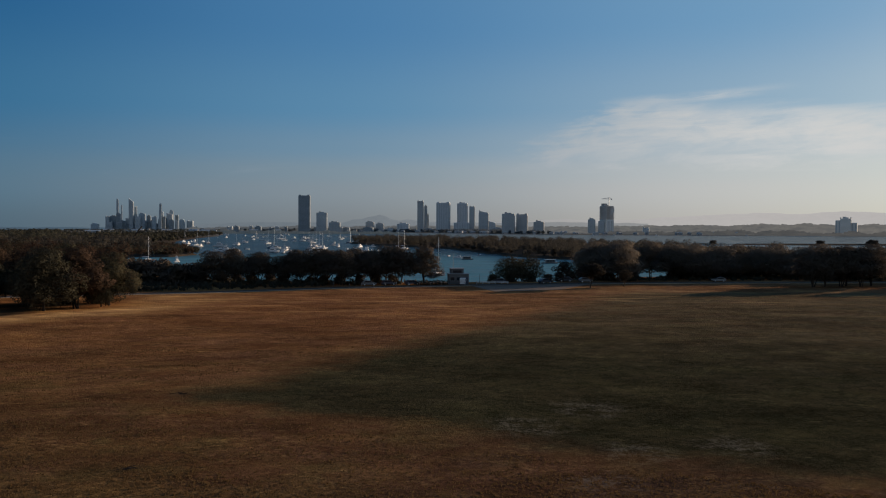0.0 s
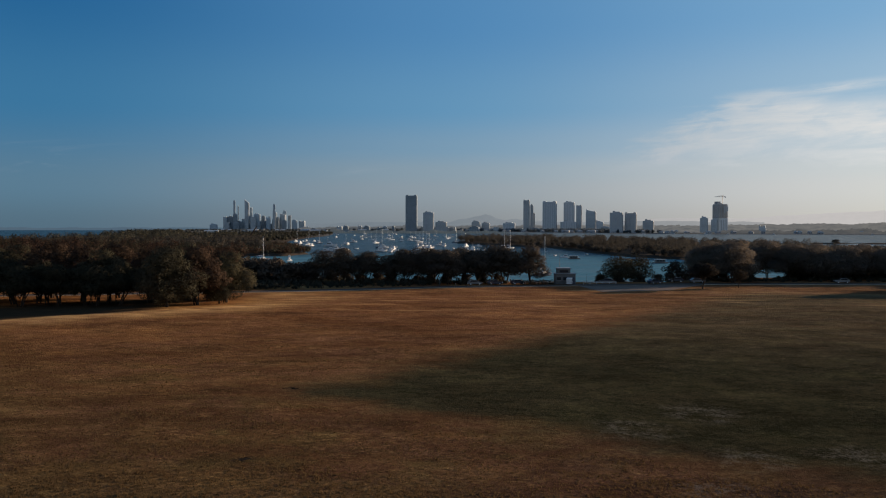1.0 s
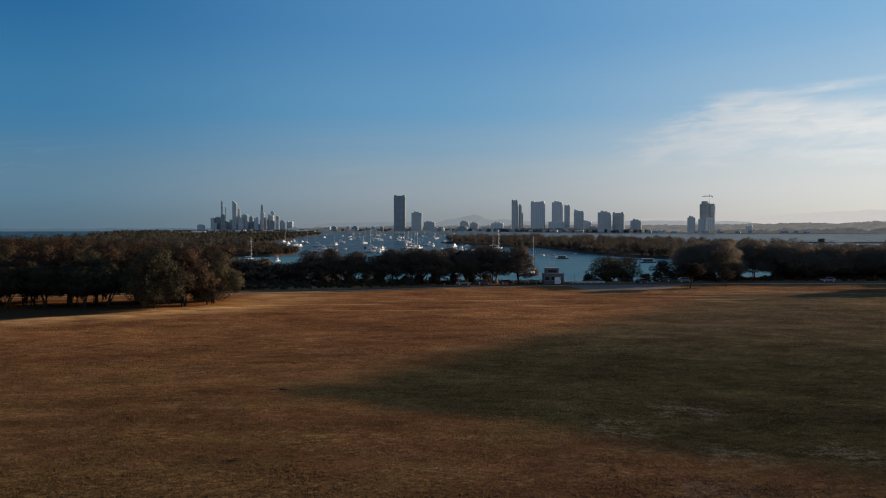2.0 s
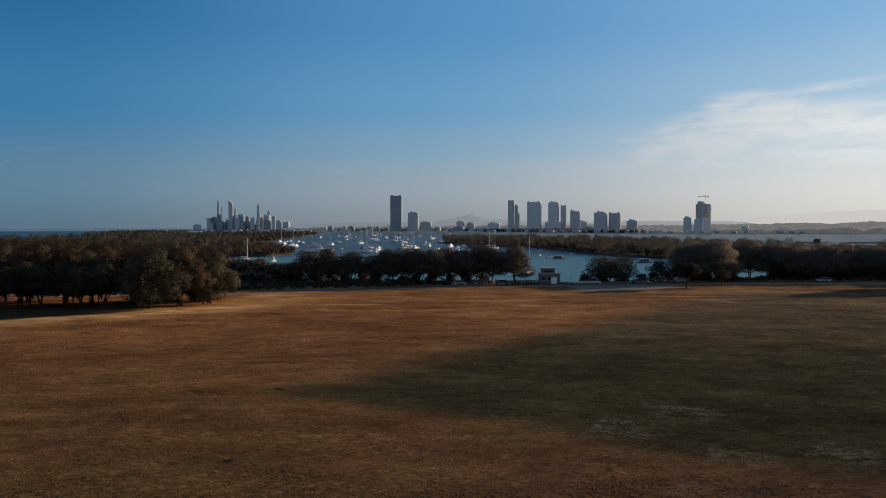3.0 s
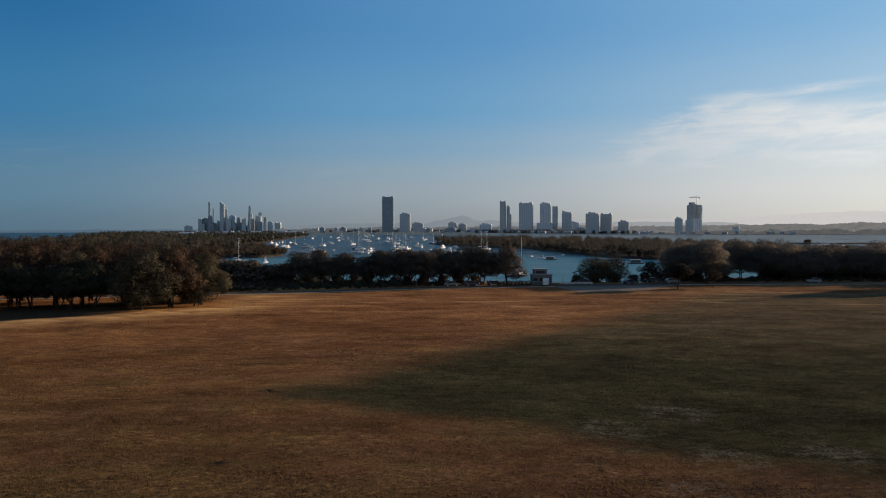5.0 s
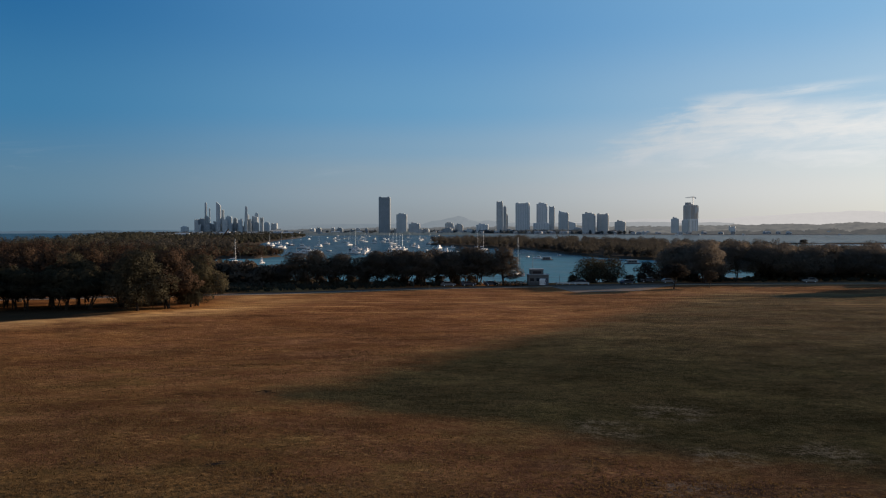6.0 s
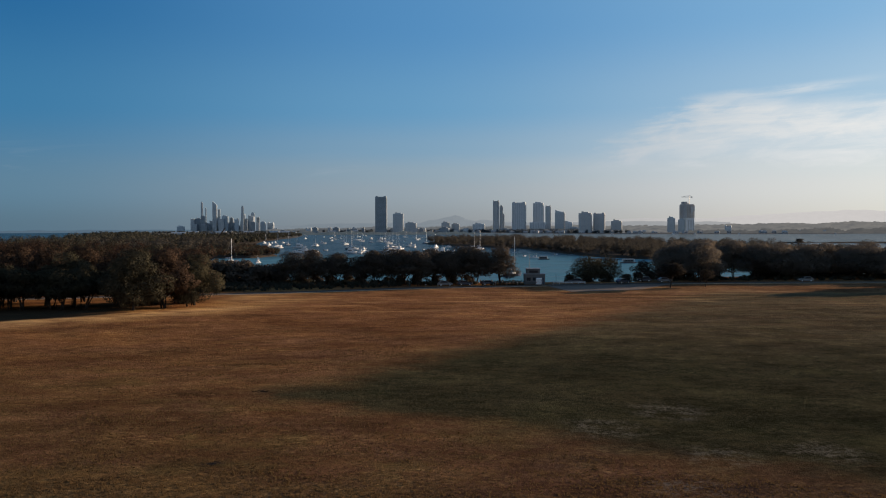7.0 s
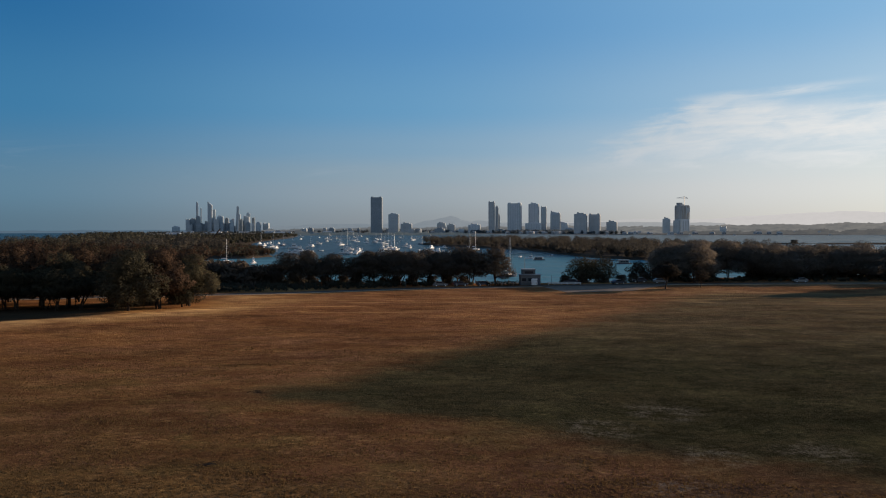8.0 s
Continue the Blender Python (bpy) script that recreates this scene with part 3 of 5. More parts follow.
BAR_LAND = [(405, 985), (470, 948), (560, 930), (700, 940), (860, 985), (850, 1010), (690, 975), (560, 962), (480, 975), (412, 1002)]
FAR_LAND = [(5200, 1500), (5200, 5200), (-560, 5200), (-560, 3900), (-300, 3700), (80, 3300), (300, 3000), (450, 2600), (700, 2360), (1250, 2300), (2400, 1560)]


def depth_inside(px, py, poly):
    """Signed distance into a polygon: positive inside."""
    best = np.full(px.shape, 1e12)
    inside = np.zeros(px.shape, bool)
    for (ax, ay), (bx, by) in zip(poly, poly[1:] + poly[:1]):
        dx, dy = bx - ax, by - ay
        t = np.clip(((px - ax) * dx + (py - ay) * dy) / (dx * dx + dy * dy), 0, 1)
        best = np.minimum(best, (px - ax - t * dx) ** 2 + (py - ay - t * dy) ** 2)
        if ay != by:
            inside ^= ((ay > py) != (by > py)) & (px < (bx - ax) * (py - ay) / (by - ay) + ax)
    return np.where(inside, 1, -1) * np.sqrt(best)


def relief(px, py):
    """Gentle swells of the mown field."""
    h = 0.32 * np.sin(px * 0.043 + 0.6 * np.sin(py * 0.05)) * np.sin(py * 0.061 + 0.8)
    h += 0.10 * np.sin(px * 0.13 + py * 0.09 + 1.1) * np.sin(py * 0.21 - px * 0.05)
    h += 0.04 * np.sin(px * 0.37 - py * 0.3) * np.sin(py * 0.53 + px * 0.17 + 2)
    fade = np.clip((212 - py + 0.12 * px) / 40, 0, 1) * np.clip((px + 330) / 80, 0, 1) * np.clip((330 - px) / 80, 0, 1) * np.clip((py + 120) / 60, 0, 1)
    return h * fade


def lines(*spans):
    out = []
    for a, b, s in spans:
        out += list(np.arange(a, b, s))
    return np.array(out + [spans[-1][1]])


def make_ground():
    gx = lines((-5000, -1600, 200), (-1600, -400, 50), (-400, -140, 10), (-140, 160, 2.5), (160, 420, 10), (420, 1500, 45), (1500, 5000, 175))
    gy = lines((-3000, -200, 200), (-200, 30, 12), (30, 300, 2.5), (300, 620, 9), (620, 1300, 20), (1300, 5000, 75))
    X, Y = np.meshgrid(gx, gy)
    soft = np.clip(np.hypot(X, Y) * 0.010, 4, 40)
    z = np.full(X.shape, -5.0)
    wob = 2.0 * np.sin(X * 0.11) * np.sin(Y * 0.09) + 1.2 * np.sin(X * 0.31 + Y * 0.23)
    for poly in (NEAR_LAND, MID_LAND, BAR_LAND, FAR_LAND):
        d = depth_inside(X, Y, poly) + wob
        z = np.maximum(z, -5.0 + 5.0 * np.clip(d / soft + 0.72, 0, 1) ** 0.8)
    z = np.where(z > -0.05, relief(X, Y), z)
    ny, nx = X.shape
    idx = np.arange(nx * ny).reshape(ny, nx)
    faces = np.stack([idx[:-1, :-1], idx[:-1, 1:], idx[1:, 1:], idx[1:, :-1]], -1).reshape(-1, 4)
    me = bpy.data.meshes.new("ground")
    me.vertices.add(nx * ny)
    me.vertices.foreach_set("co", np.stack([X, Y, z], -1).astype(np.float32).ravel())
    me.loops.add(faces.size)
    me.loops.foreach_set("vertex_index", faces.astype(np.int32).ravel())
    me.polygons.add(len(faces))
    me.polygons.foreach_set("loop_start", np.arange(0, faces.size, 4, dtype=np.int32))
    me.update(calc_edges=True)
    me.polygons.foreach_set("use_smooth", np.ones(len(faces), bool))
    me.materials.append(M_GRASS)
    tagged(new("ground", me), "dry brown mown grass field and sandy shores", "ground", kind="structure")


def make_water():
    bm = bmesh.new()
    g = lines((-6000, 6000, 1500))
    rows = [[bm.verts.new((x, y, SHORE)) for x in g] for y in g]
    for r, s in zip(rows, rows[1:]):
        for k in range(len(g) - 1):
            bm.faces.new((r[k], r[k + 1], s[k + 1], s[k]))
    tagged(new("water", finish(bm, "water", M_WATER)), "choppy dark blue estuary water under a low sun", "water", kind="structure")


make_ground()
make_water()


def ribbon(name, left, right, z, material, label, category):
    """A flat paved strip between two edges, with thickness."""
    bm = prism(left + right[::-1], z - 0.3, z)
    bmesh.ops.recalc_face_normals(bm, faces=bm.faces)
    bmesh.ops.triangulate(bm, faces=bm.faces)
    return tagged(new(name, finish(bm, name, material)), label, category, kind="structure")


ROAD = [(-400, 150), (-220, 176), (-120, 199), (-57.7, 216.5), (-42, 220), (-22, 228.5), (-4, 237), (19, 242), (53, 250), (89, 254), (123, 254.5), (250, 254), (420, 246)]
ribbon("road", [(x, y - 2.6) for x, y in ROAD], [(x, y + 2.6) for x, y in ROAD], 0.06, M_ROAD, "narrow grey asphalt road along the shore trees", "road")
ribbon("verge", [(x, y - 3.6) for x, y in ROAD], [(x, y - 2.7) for x, y in ROAD], 0.05, M_SAND, "pale sandy verge beside the road", "verge")
ribbon("apron", [(33, 246), (37, 220)], [(72, 249.2), (56, 226)], 0.05, M_ASPHALT, "grey asphalt apron running out onto the field", "pavement")

# ---- trees ----


def tufts(rng, lobes, count, size, droop=0.25, stretch=2.6):
    """Leaf sprays scattered through ellipsoid lobes: triangles (n, 3, 3) and the way out of the crown (n, 3)."""
    lobes = np.array(lobes, float)
    vol = lobes[:, 3] * lobes[:, 4] * lobes[:, 5]
    pick = rng.choice(len(lobes), count, p=vol ** 0.7 / (vol ** 0.7).sum())
    way = rng.normal(size=(count, 3))
    way /= np.linalg.norm(way, axis=1)[:, None]
    rad = np.where(rng.random(count) < 0.14, 0.3 + 0.5 * rng.random(count), 0.80 + 0.24 * rng.random(count) ** 1.3)
    ragged = 1 + 0.16 * np.sin(way[:, 0] * 5 + pick) * np.sin(way[:, 1] * 6 + 2 * pick) + 0.12 * np.sin(way[:, 2] * 7 + pick * 1.7)
    c = lobes[pick, :3] + way * lobes[pick, 3:] * (rad * ragged)[:, None]
    a = rng.normal(size=(count, 3)) + 0.7 * way
    a[:, 2] -= droop
    a /= np.linalg.norm(a, axis=1)[:, None]
    s = np.cross(a, rng.normal(size=(count, 3)))
    s /= np.linalg.norm(s, axis=1)[:, None] + 1e-9
    l = size * (0.55 + 0.9 * rng.random(count))[:, None]
    w = l / stretch
    return np.stack([c - a * l + s * w, c - a * l - s * w, c + a * l], 1), way / lobes[pick, 3:]


def crown_lobes(rng, h, base, rx, count):
    """Lobes in three tiers: a wide low skirt, a middle ring and a domed top."""
    out = []
    tall = h - base
    low, mid = max(4, count // 2), max(3, count // 3)
    for tier, n, reach, r, zc, rz in ((0, low, 0.58, 0.46, 0.24, 0.24), (1, mid, 0.42, 0.48, 0.52, 0.27), (2, max(2, count - low - mid), 0.20, 0.42, 0.74, 0.24)):
        for k in range(n):
            ang = 2 * math.pi * (k + 0.5 * tier) / n + rng.normal() * 0.25
            q = reach * (0.6 + 0.75 * rng.random()) * rx
            out.append((math.cos(ang) * q, math.sin(ang) * q, base + tall * (zc + rng.normal() * 0.08), r * rx * (0.85 + 0.3 * rng.random()), r * rx * (0.85 + 0.3 * rng.random()), tall * rz))
    out.append((0, 0, base + tall * 0.45, rx * 0.6, rx * 0.6, tall * 0.42))
    return out


def make_tree(name, label, seed, h, base, rx, material, lobes=9, count=3200, size=0.42, stems=1, limbs=5, lean=0.6):
    rng = np.random.default_rng(seed)
    tree = thing(name, label, "tree")
    shape = crown_lobes(rng, h, base, rx, lobes)
    for k in range(stems):
        off = Vector((rng.normal() * 0.35, rng.normal() * 0.35, 0)) * (stems > 1)
        tip = Vector((rng.normal() * lean + off.x * 2.5, rng.normal() * lean + off.y * 2.5, base + (h - base) * 0.55))
        mid = off.lerp(tip, 0.45) + Vector((rng.normal() * 0.35, rng.normal() * 0.35, 0))
        r = 0.024 * h * (1 if stems == 1 else 0.60)
        part("trunk", tube([off + Vector((0, 0, -0.5)), off + Vector((0, 0, 0.25)), mid, tip], [r * 1.35, r, r * 0.75, r * 0.3], 7), M_BARK, tree, smooth=True)
    for k in range(limbs):
        lobe = shape[k % len(shape)]
        root = Vector((0, 0, base * (0.55 + 0.12 * k) if k < 4 else base * 1.05))
        end = Vector(lobe[:3])
        knee = root.lerp(end, 0.5) + Vector((rng.normal() * 0.3, rng.normal() * 0.3, -0.25))
        r = 0.012 * h
        part("limb", tube([root, knee, end], [r, r * 0.7, r * 0.25], 5), M_BARK, tree, smooth=True)
    tri, out = tufts(rng, shape, count, size)
    part("crown", sprays("crown", tri, material, out), material, tree)
    return tree


def plant(proto, x, y, s=1.0, sz=None, turn=None, label="", sink=0.0):
    t = copy_thing(proto, Matrix.Translation((x, y, float(relief(np.array(x * 1.0), np.array(y * 1.0))) - sink)) @ Matrix.Rotation(random.random() * 6.28 if turn is None else turn, 4, "Z"))
    t.scale = (s, s, sz or s)
    if label:
        t["label"] = label
    return t


def move_first(proto, x, y, s=1.0, turn=0.0):
    proto.matrix_basis = pose(x, y, float(relief(np.array(x * 1.0), np.array(y * 1.0))), 0, 0, turn)
    proto.scale = (s, s, s)


OAK_A = make_tree("she_oak_tree", "broad russet-brown she-oak on bare trunks at the field's edge", 11, 11.2, 3.5, 6.4, M_LEAF, 13, 18000, 0.20, 4, 7)
OAK_B = make_tree("she_oak_tree", "dark olive she-oak with a rounded feathery crown", 12, 11.6, 3.1, 6.3, M_LEAF, 12, 18000, 0.20, 3, 7)
OAK_C = make_tree("she_oak_tree", "russet she-oak with a thin uneven crown", 13, 12.0, 2.9, 6.0, M_LEAF_RED, 12, 11500, 0.27, 5, 6, 1.2)
OAK_D = make_tree("she_oak_tree", "grey-green leafy tree with foliage down to the grass", 14, 12.6, 2.1, 6.8, M_LEAF_GREEN, 19, 26000, 0.19, 1, 6)
OAK_E = make_tree("she_oak_tree", "tall grey-brown she-oak by the shore road", 21, 11.4, 3.2, 6.8, M_LEAF_HAZED, 15, 21000, 0.19, 2, 6)
OAK_F = make_tree("she_oak_tree", "wide grey-brown she-oak with drooping twigs", 22, 10.6, 2.6, 7.0, M_LEAF_HAZED, 16, 21000, 0.19, 1, 6)
OAK_G = make_tree("she_oak_tree", "thin airy dark she-oak at the water's edge", 23, 9.0, 1.0, 6.2, M_GROVE, 14, 4600, 0.25, 3, 9)
OAK_H = make_tree("she_oak_tree", "slender multi-stemmed she-oak with bare leaning trunks", 24, 9.6, 3.2, 5.2, M_GROVE, 10, 8500, 0.27, 5, 5, 1.3)
OAK_I = make_tree("she_oak_tree", "dark olive she-oak in the grove with spreading limbs", 25, 11.6, 3.1, 6.6, M_GROVE, 13, 13000, 0.27, 5, 7, 1.2)
SMALL = make_tree("small_tree", "small dark tree standing alone on the grass by the road", 15, 6.3, 2.7, 3.9, M_SMALL_LEAF, 8, 4200, 0.24, 1, 4)
SPARSE = make_tree("small_tree", "small thin-crowned reddish tree on the grass by the road", 16, 5.2, 2.0, 2.8, M_SMALL_LEAF, 7, 1300, 0.22, 1, 4)
SHRUB = make_tree("shrub", "low dark shoreline shrub", 17, 3.6, -0.2, 3.2, M_LEAF, 8, 3000, 0.26, 2, 2)

# left grove along the field, two loose rows
move_first(OAK_D, -61.5, 171, 1.04, 70)
move_first(OAK_H, -67, 180, 0.95, 0)
move_first(OAK_I, -136, 186, 1.05, 0)
move_first(OAK_C, -57, 196, 0.95, 0)
GROVE = [(-57.5, 177, 1.06, "c"), (-53, 184, 0.92, "i"), (-70, 184, 1.0, "c"), (-78, 181, 0.98, "i"), (-86, 186, 1.05, "c"), (-94, 182, 1.0, "c"), (-103, 187, 1.05, "i"),
         (-112, 184, 1.0, "c"), (-121, 180, 1.05, "i"), (-66, 192, 1.06, "i"), (-82, 195, 1.08, "c"), (-98, 196, 1.1, "c"), (-114, 198, 1.1, "i"), (-130, 190, 1.1, "i"),
         (-74, 177, 0.98, "h"), (-82, 179, 1.0, "h"), (-90, 178, 1.0, "h"), (-98, 179, 1.02, "h"), (-106, 177, 1.0, "h"), (-114, 178, 1.0, "h"), (-53.5, 181, 0.62, "d"), (-78, 174.5, 0.92, "h"), (-86, 175, 0.95, "h"), (-94, 174, 0.93, "h"), (-102, 174.5, 0.95, "h"), (-110, 174, 0.95, "h")]
KINDS = {"a": OAK_A, "b": OAK_B, "c": OAK_C, "d": OAK_D, "e": OAK_E, "f": OAK_F, "g": OAK_G, "h": OAK_H, "i": OAK_I}
for x, y, s, k in GROVE:
    plant(KINDS[k], x, y, s)
# shore row in front of the anchorage
move_first(OAK_A, -4, 246, 0.92, 10)
move_first(OAK_B, -35.5, 247, 0.9, 80)
ROW = [(-42, 250, 0.92, "b"), (-29, 249, 0.95, "a"), (-22, 251, 0.80, "b"), (-17, 250, 1.02, "a"), (-12, 254, 1.0, "b"), (-8.5, 250, 1.02, "a"), (0, 253, 1.0, "b"), (4.5, 250, 1.0, "a"),
       (9, 254, 1.0, "b"), (13, 251, 1.03, "a"), (20.3, 251, 1.0, "b")]
for x, y, s, k in ROW:
    plant(KINDS[k], x, y, s, s * (0.90 if x < 8 else 0.97))
# among them three shrubs behind the grove, added to block the low sun
for x, y, s in [(-52, 248, 1.8), (-57, 252, 2.1), (-63, 250, 2.1), (-69, 255, 2.3), (-48, 255, 1.8), (-74, 248, 2.0), (-80, 252, 2.2), (-22, 250, 0.8), (-31, 252, 0.8), (-40, 253, 0.9), (-46, 251, 1.0), (-14, 256, 0.6), (-26, 256, 0.8), (-36, 257, 0.8), (-5, 257, 0.8), (6, 257, 0.8), (-10, 257, 0.7), (1, 258, 0.7), (11, 257, 0.7), (43, 259, 0.7), (49, 262, 0.8), (55, 262, 0.8), (61, 261, 0.7), (66, 265, 0.8), (74, 268, 0.8), (-64, 188, 0.9), (-57, 190, 1.0), (-70, 191, 0.8), (116, 284, 1.3), (121, 282, 1.3), (126, 284, 1.35), (131, 283, 1.3), (136, 284, 1.35), (141, 282, 1.3), (146, 284, 1.35), (151, 282, 1.3), (156, 283, 1.35), (162, 282, 1.3), (168, 281, 1.3), (174, 280, 1.3), (71, 271, 0.9), (76, 270, 1.0), (80, 271, 1.1), (84, 270, 0.9), (90, 273, 0.9), (94, 275, 0.9), (109, 277, 1.0), (114, 279, 1.2)]:
    plant(SHRUB, x, y, s)
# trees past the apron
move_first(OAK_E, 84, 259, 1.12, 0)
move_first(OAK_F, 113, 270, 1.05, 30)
move_first(OAK_G, 48, 259, 0.98, 0)
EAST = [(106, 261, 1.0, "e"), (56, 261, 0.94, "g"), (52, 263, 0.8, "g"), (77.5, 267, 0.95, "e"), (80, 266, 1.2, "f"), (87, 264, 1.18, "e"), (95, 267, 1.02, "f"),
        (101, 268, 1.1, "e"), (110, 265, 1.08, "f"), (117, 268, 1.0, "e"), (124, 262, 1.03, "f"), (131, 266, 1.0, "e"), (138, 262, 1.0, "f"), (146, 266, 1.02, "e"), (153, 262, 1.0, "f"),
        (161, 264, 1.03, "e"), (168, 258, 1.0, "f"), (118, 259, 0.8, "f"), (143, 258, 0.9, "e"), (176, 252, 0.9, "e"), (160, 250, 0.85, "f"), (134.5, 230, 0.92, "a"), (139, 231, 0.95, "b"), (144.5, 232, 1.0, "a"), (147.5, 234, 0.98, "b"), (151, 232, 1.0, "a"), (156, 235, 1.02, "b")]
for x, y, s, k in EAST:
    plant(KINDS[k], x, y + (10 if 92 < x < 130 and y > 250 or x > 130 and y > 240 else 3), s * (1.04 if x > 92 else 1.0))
# unseen trees added beyond the view to shade the eastern crowns
for k, (x, y) in enumerate([(190, 262), (198, 270), (206, 263), (215, 272), (224, 264), (234, 271), (246, 264), (258, 270), (196, 283), (212, 284), (230, 283)]):
    plant(SHRUB, x, y, 2.4, 3.4, None, "unseen broad tree, scaled from a shrub, added to cast shade")
# unseen trees inferred from the shadow streak lying on the field
for x, y in [(167, 229), (176, 231), (187, 229), (198, 232)]:
    plant(SHRUB, x, y, 2.0, 3.0, None, "unseen broad tree, scaled from a shrub, added to cast shade")
plant(SPARSE, 65.5, 258, 1.35)
move_first(SMALL, 67, 233, 1.2, 20)
move_first(SPARSE, 78.6, 238, 1.0, 0)
move_first(SHRUB, -90, 250, 1.4, 0)

def woodland(name, label, seed, spots, hmin, hmax, material, per=260, size=0.8):
    """Far trees that cannot be told apart: one mesh of leaf sprays."""
    rng = np.random.default_rng(seed)
    out = []
    for x, y, z in spots:
        h = hmin + (hmax - hmin) * rng.random()
        rx = h * (0.36 + 0.16 * rng.random())
        lobes = [(x + rng.normal() * rx * 0.5, y + rng.normal() * rx * 0.5, z + h * (0.35 + 0.33 * rng.random()), rx * 0.62, rx * 0.62, h * 0.30) for k in range(4)]
        lobes.append((x, y, z + h * 0.42, rx * 0.8, rx * 0.8, h * 0.42))
        out.append(tufts(rng, lobes, int(per * 1.6), size))
    me = sprays(name, np.concatenate([o[0] for o in out]), material, np.concatenate([o[1] for o in out]))
    return tagged(new(name, me), label, "trees", kind="stuff")


def scatter(seed, poly, count, margin, z=0.0, box_of=None):
    rng = np.random.default_rng(seed)
    xs, ys = [p[0] for p in poly], [p[1] for p in poly]
    x0, x1, y0, y1 = box_of or (min(xs), max(xs), min(ys), max(ys))
    out = []
    while len(out) < count:
        px, py = rng.uniform(x0, x1, 400), rng.uniform(y0, y1, 400)
        ok = depth_inside(px, py, poly) > margin
        out += [(a, b, z) for a, b in zip(px[ok], py[ok])]
    return out[:count]


WEST_WOOD = [(-200, 215), (-75, 222), (-64, 262), (-90, 330), (-150, 440), (-182, 478), (-250, 500), (-330, 470), (-330, 260)]
spots = scatter(31, WEST_WOOD, 300, 4)
woodland("woodland", "dense russet coastal woodland behind the grove", 31, spots[:190], 7.5, 14.5, M_WOOD_RED, 900, 0.32)
woodland("woodland", "dark olive coastal woodland behind the grove", 36, spots[190:], 8.5, 14.5, M_WOOD_GREEN, 900, 0.32)
SPIT_WOOD = [(-170, 500), (-118, 530), (-116, 560), (-140, 650), (-198, 850), (-240, 1090), (-380, 1700), (-640, 1700), (-400, 780), (-350, 480)]
woodland("woodland", "brown-green scrub and woodland along the spit", 32, scatter(32, SPIT_WOOD, 420, 14, 0, (-400, -110, 500, 1000)), 5, 10.5, M_MANGROVE, 200, 0.64)
spots = scatter(35, NEAR_LAND, 900, -3, 0, (-200, -90, 495, 760))
woodland("scrub", "low russet scrub along the spit shore", 40, spots[::2], 2.0, 5.0, M_LEAF_RED, 70, 0.45)
woodland("scrub", "low brown scrub along the spit shore", 35, spots[1::2] + scatter(36, NEAR_LAND, 300, -0.5, 0, (-195, -58, 290, 500)), 2.0, 5.0, M_LEAF_DARK, 75, 0.5)
spots = scatter(33, SPIT_WOOD, 300, 4, 0, (-640, -220, 950, 1700))
woodland("woodland", "distant dark woodland on the spit", 33, [p for p in spots if p[0] < -0.34 * p[1]], 11, 15, M_LEAF_DARK, 200, 1.0)
woodland("woodland", "low dark woodland towards the end of the spit", 38, [p for p in spots if p[0] >= -0.34 * p[1]], 5, 9, M_LEAF_DARK, 140, 1.0)
woodland("woodland", "dark woodland on the ocean side of the spit", 44, scatter(44, NEAR_LAND, 90, 6, 0, (-400, -270, 480, 900)), 8, 13.5, M_LEAF_DARK, 240, 0.6)
woodland("scrub", "low dark scrub on the far end of the spit", 37, scatter(37, NEAR_LAND, 620, 0, 0, (-520, -200, 1000, 2700)), 3, 7, M_LEAF_DARK, 70, 1.0)
woodland("mangroves", "dark low mangrove woodland on the inlet peninsula", 34, scatter(34, MID_LAND, 460, 0), 5.0, 11.0, M_MANGROVE, 520, 0.37)
woodland("mangroves", "low mangrove scrub hanging over the inlet bank", 39, [p for p in scatter(39, MID_LAND, 1500, -2.5) if depth_inside(np.array([p[0]]), np.array([p[1]]), MID_LAND)[0] < 9 and p[1] < 800][:420], 3.0, 5.5, M_MANGROVE, 150, 0.5)


# dark undergrowth on both sides, also put there to deepen the trees' shade
woodland("undergrowth", "dark knee-high undergrowth below the shore trees", 51, [(x, y, 0) for x, y, z in scatter(51, [(-104, 209), (-58, 222), (-42, 226), (-22, 235), (0, 243), (14, 248), (14, 256), (-20, 257), (-86, 262)], 760, 0.5)], 0.7, 1.9, M_LEAF_DARK, 62, 0.24)
woodland("undergrowth", "dark undergrowth below the trees beyond the road", 52, [(x, y, 0) for x, y, z in scatter(52, [(70, 261), (125, 261), (190, 261), (190, 280), (118, 284), (90, 270)], 320, 0.5)], 0.6, 1.5, M_LEAF_DARK, 60, 0.24)


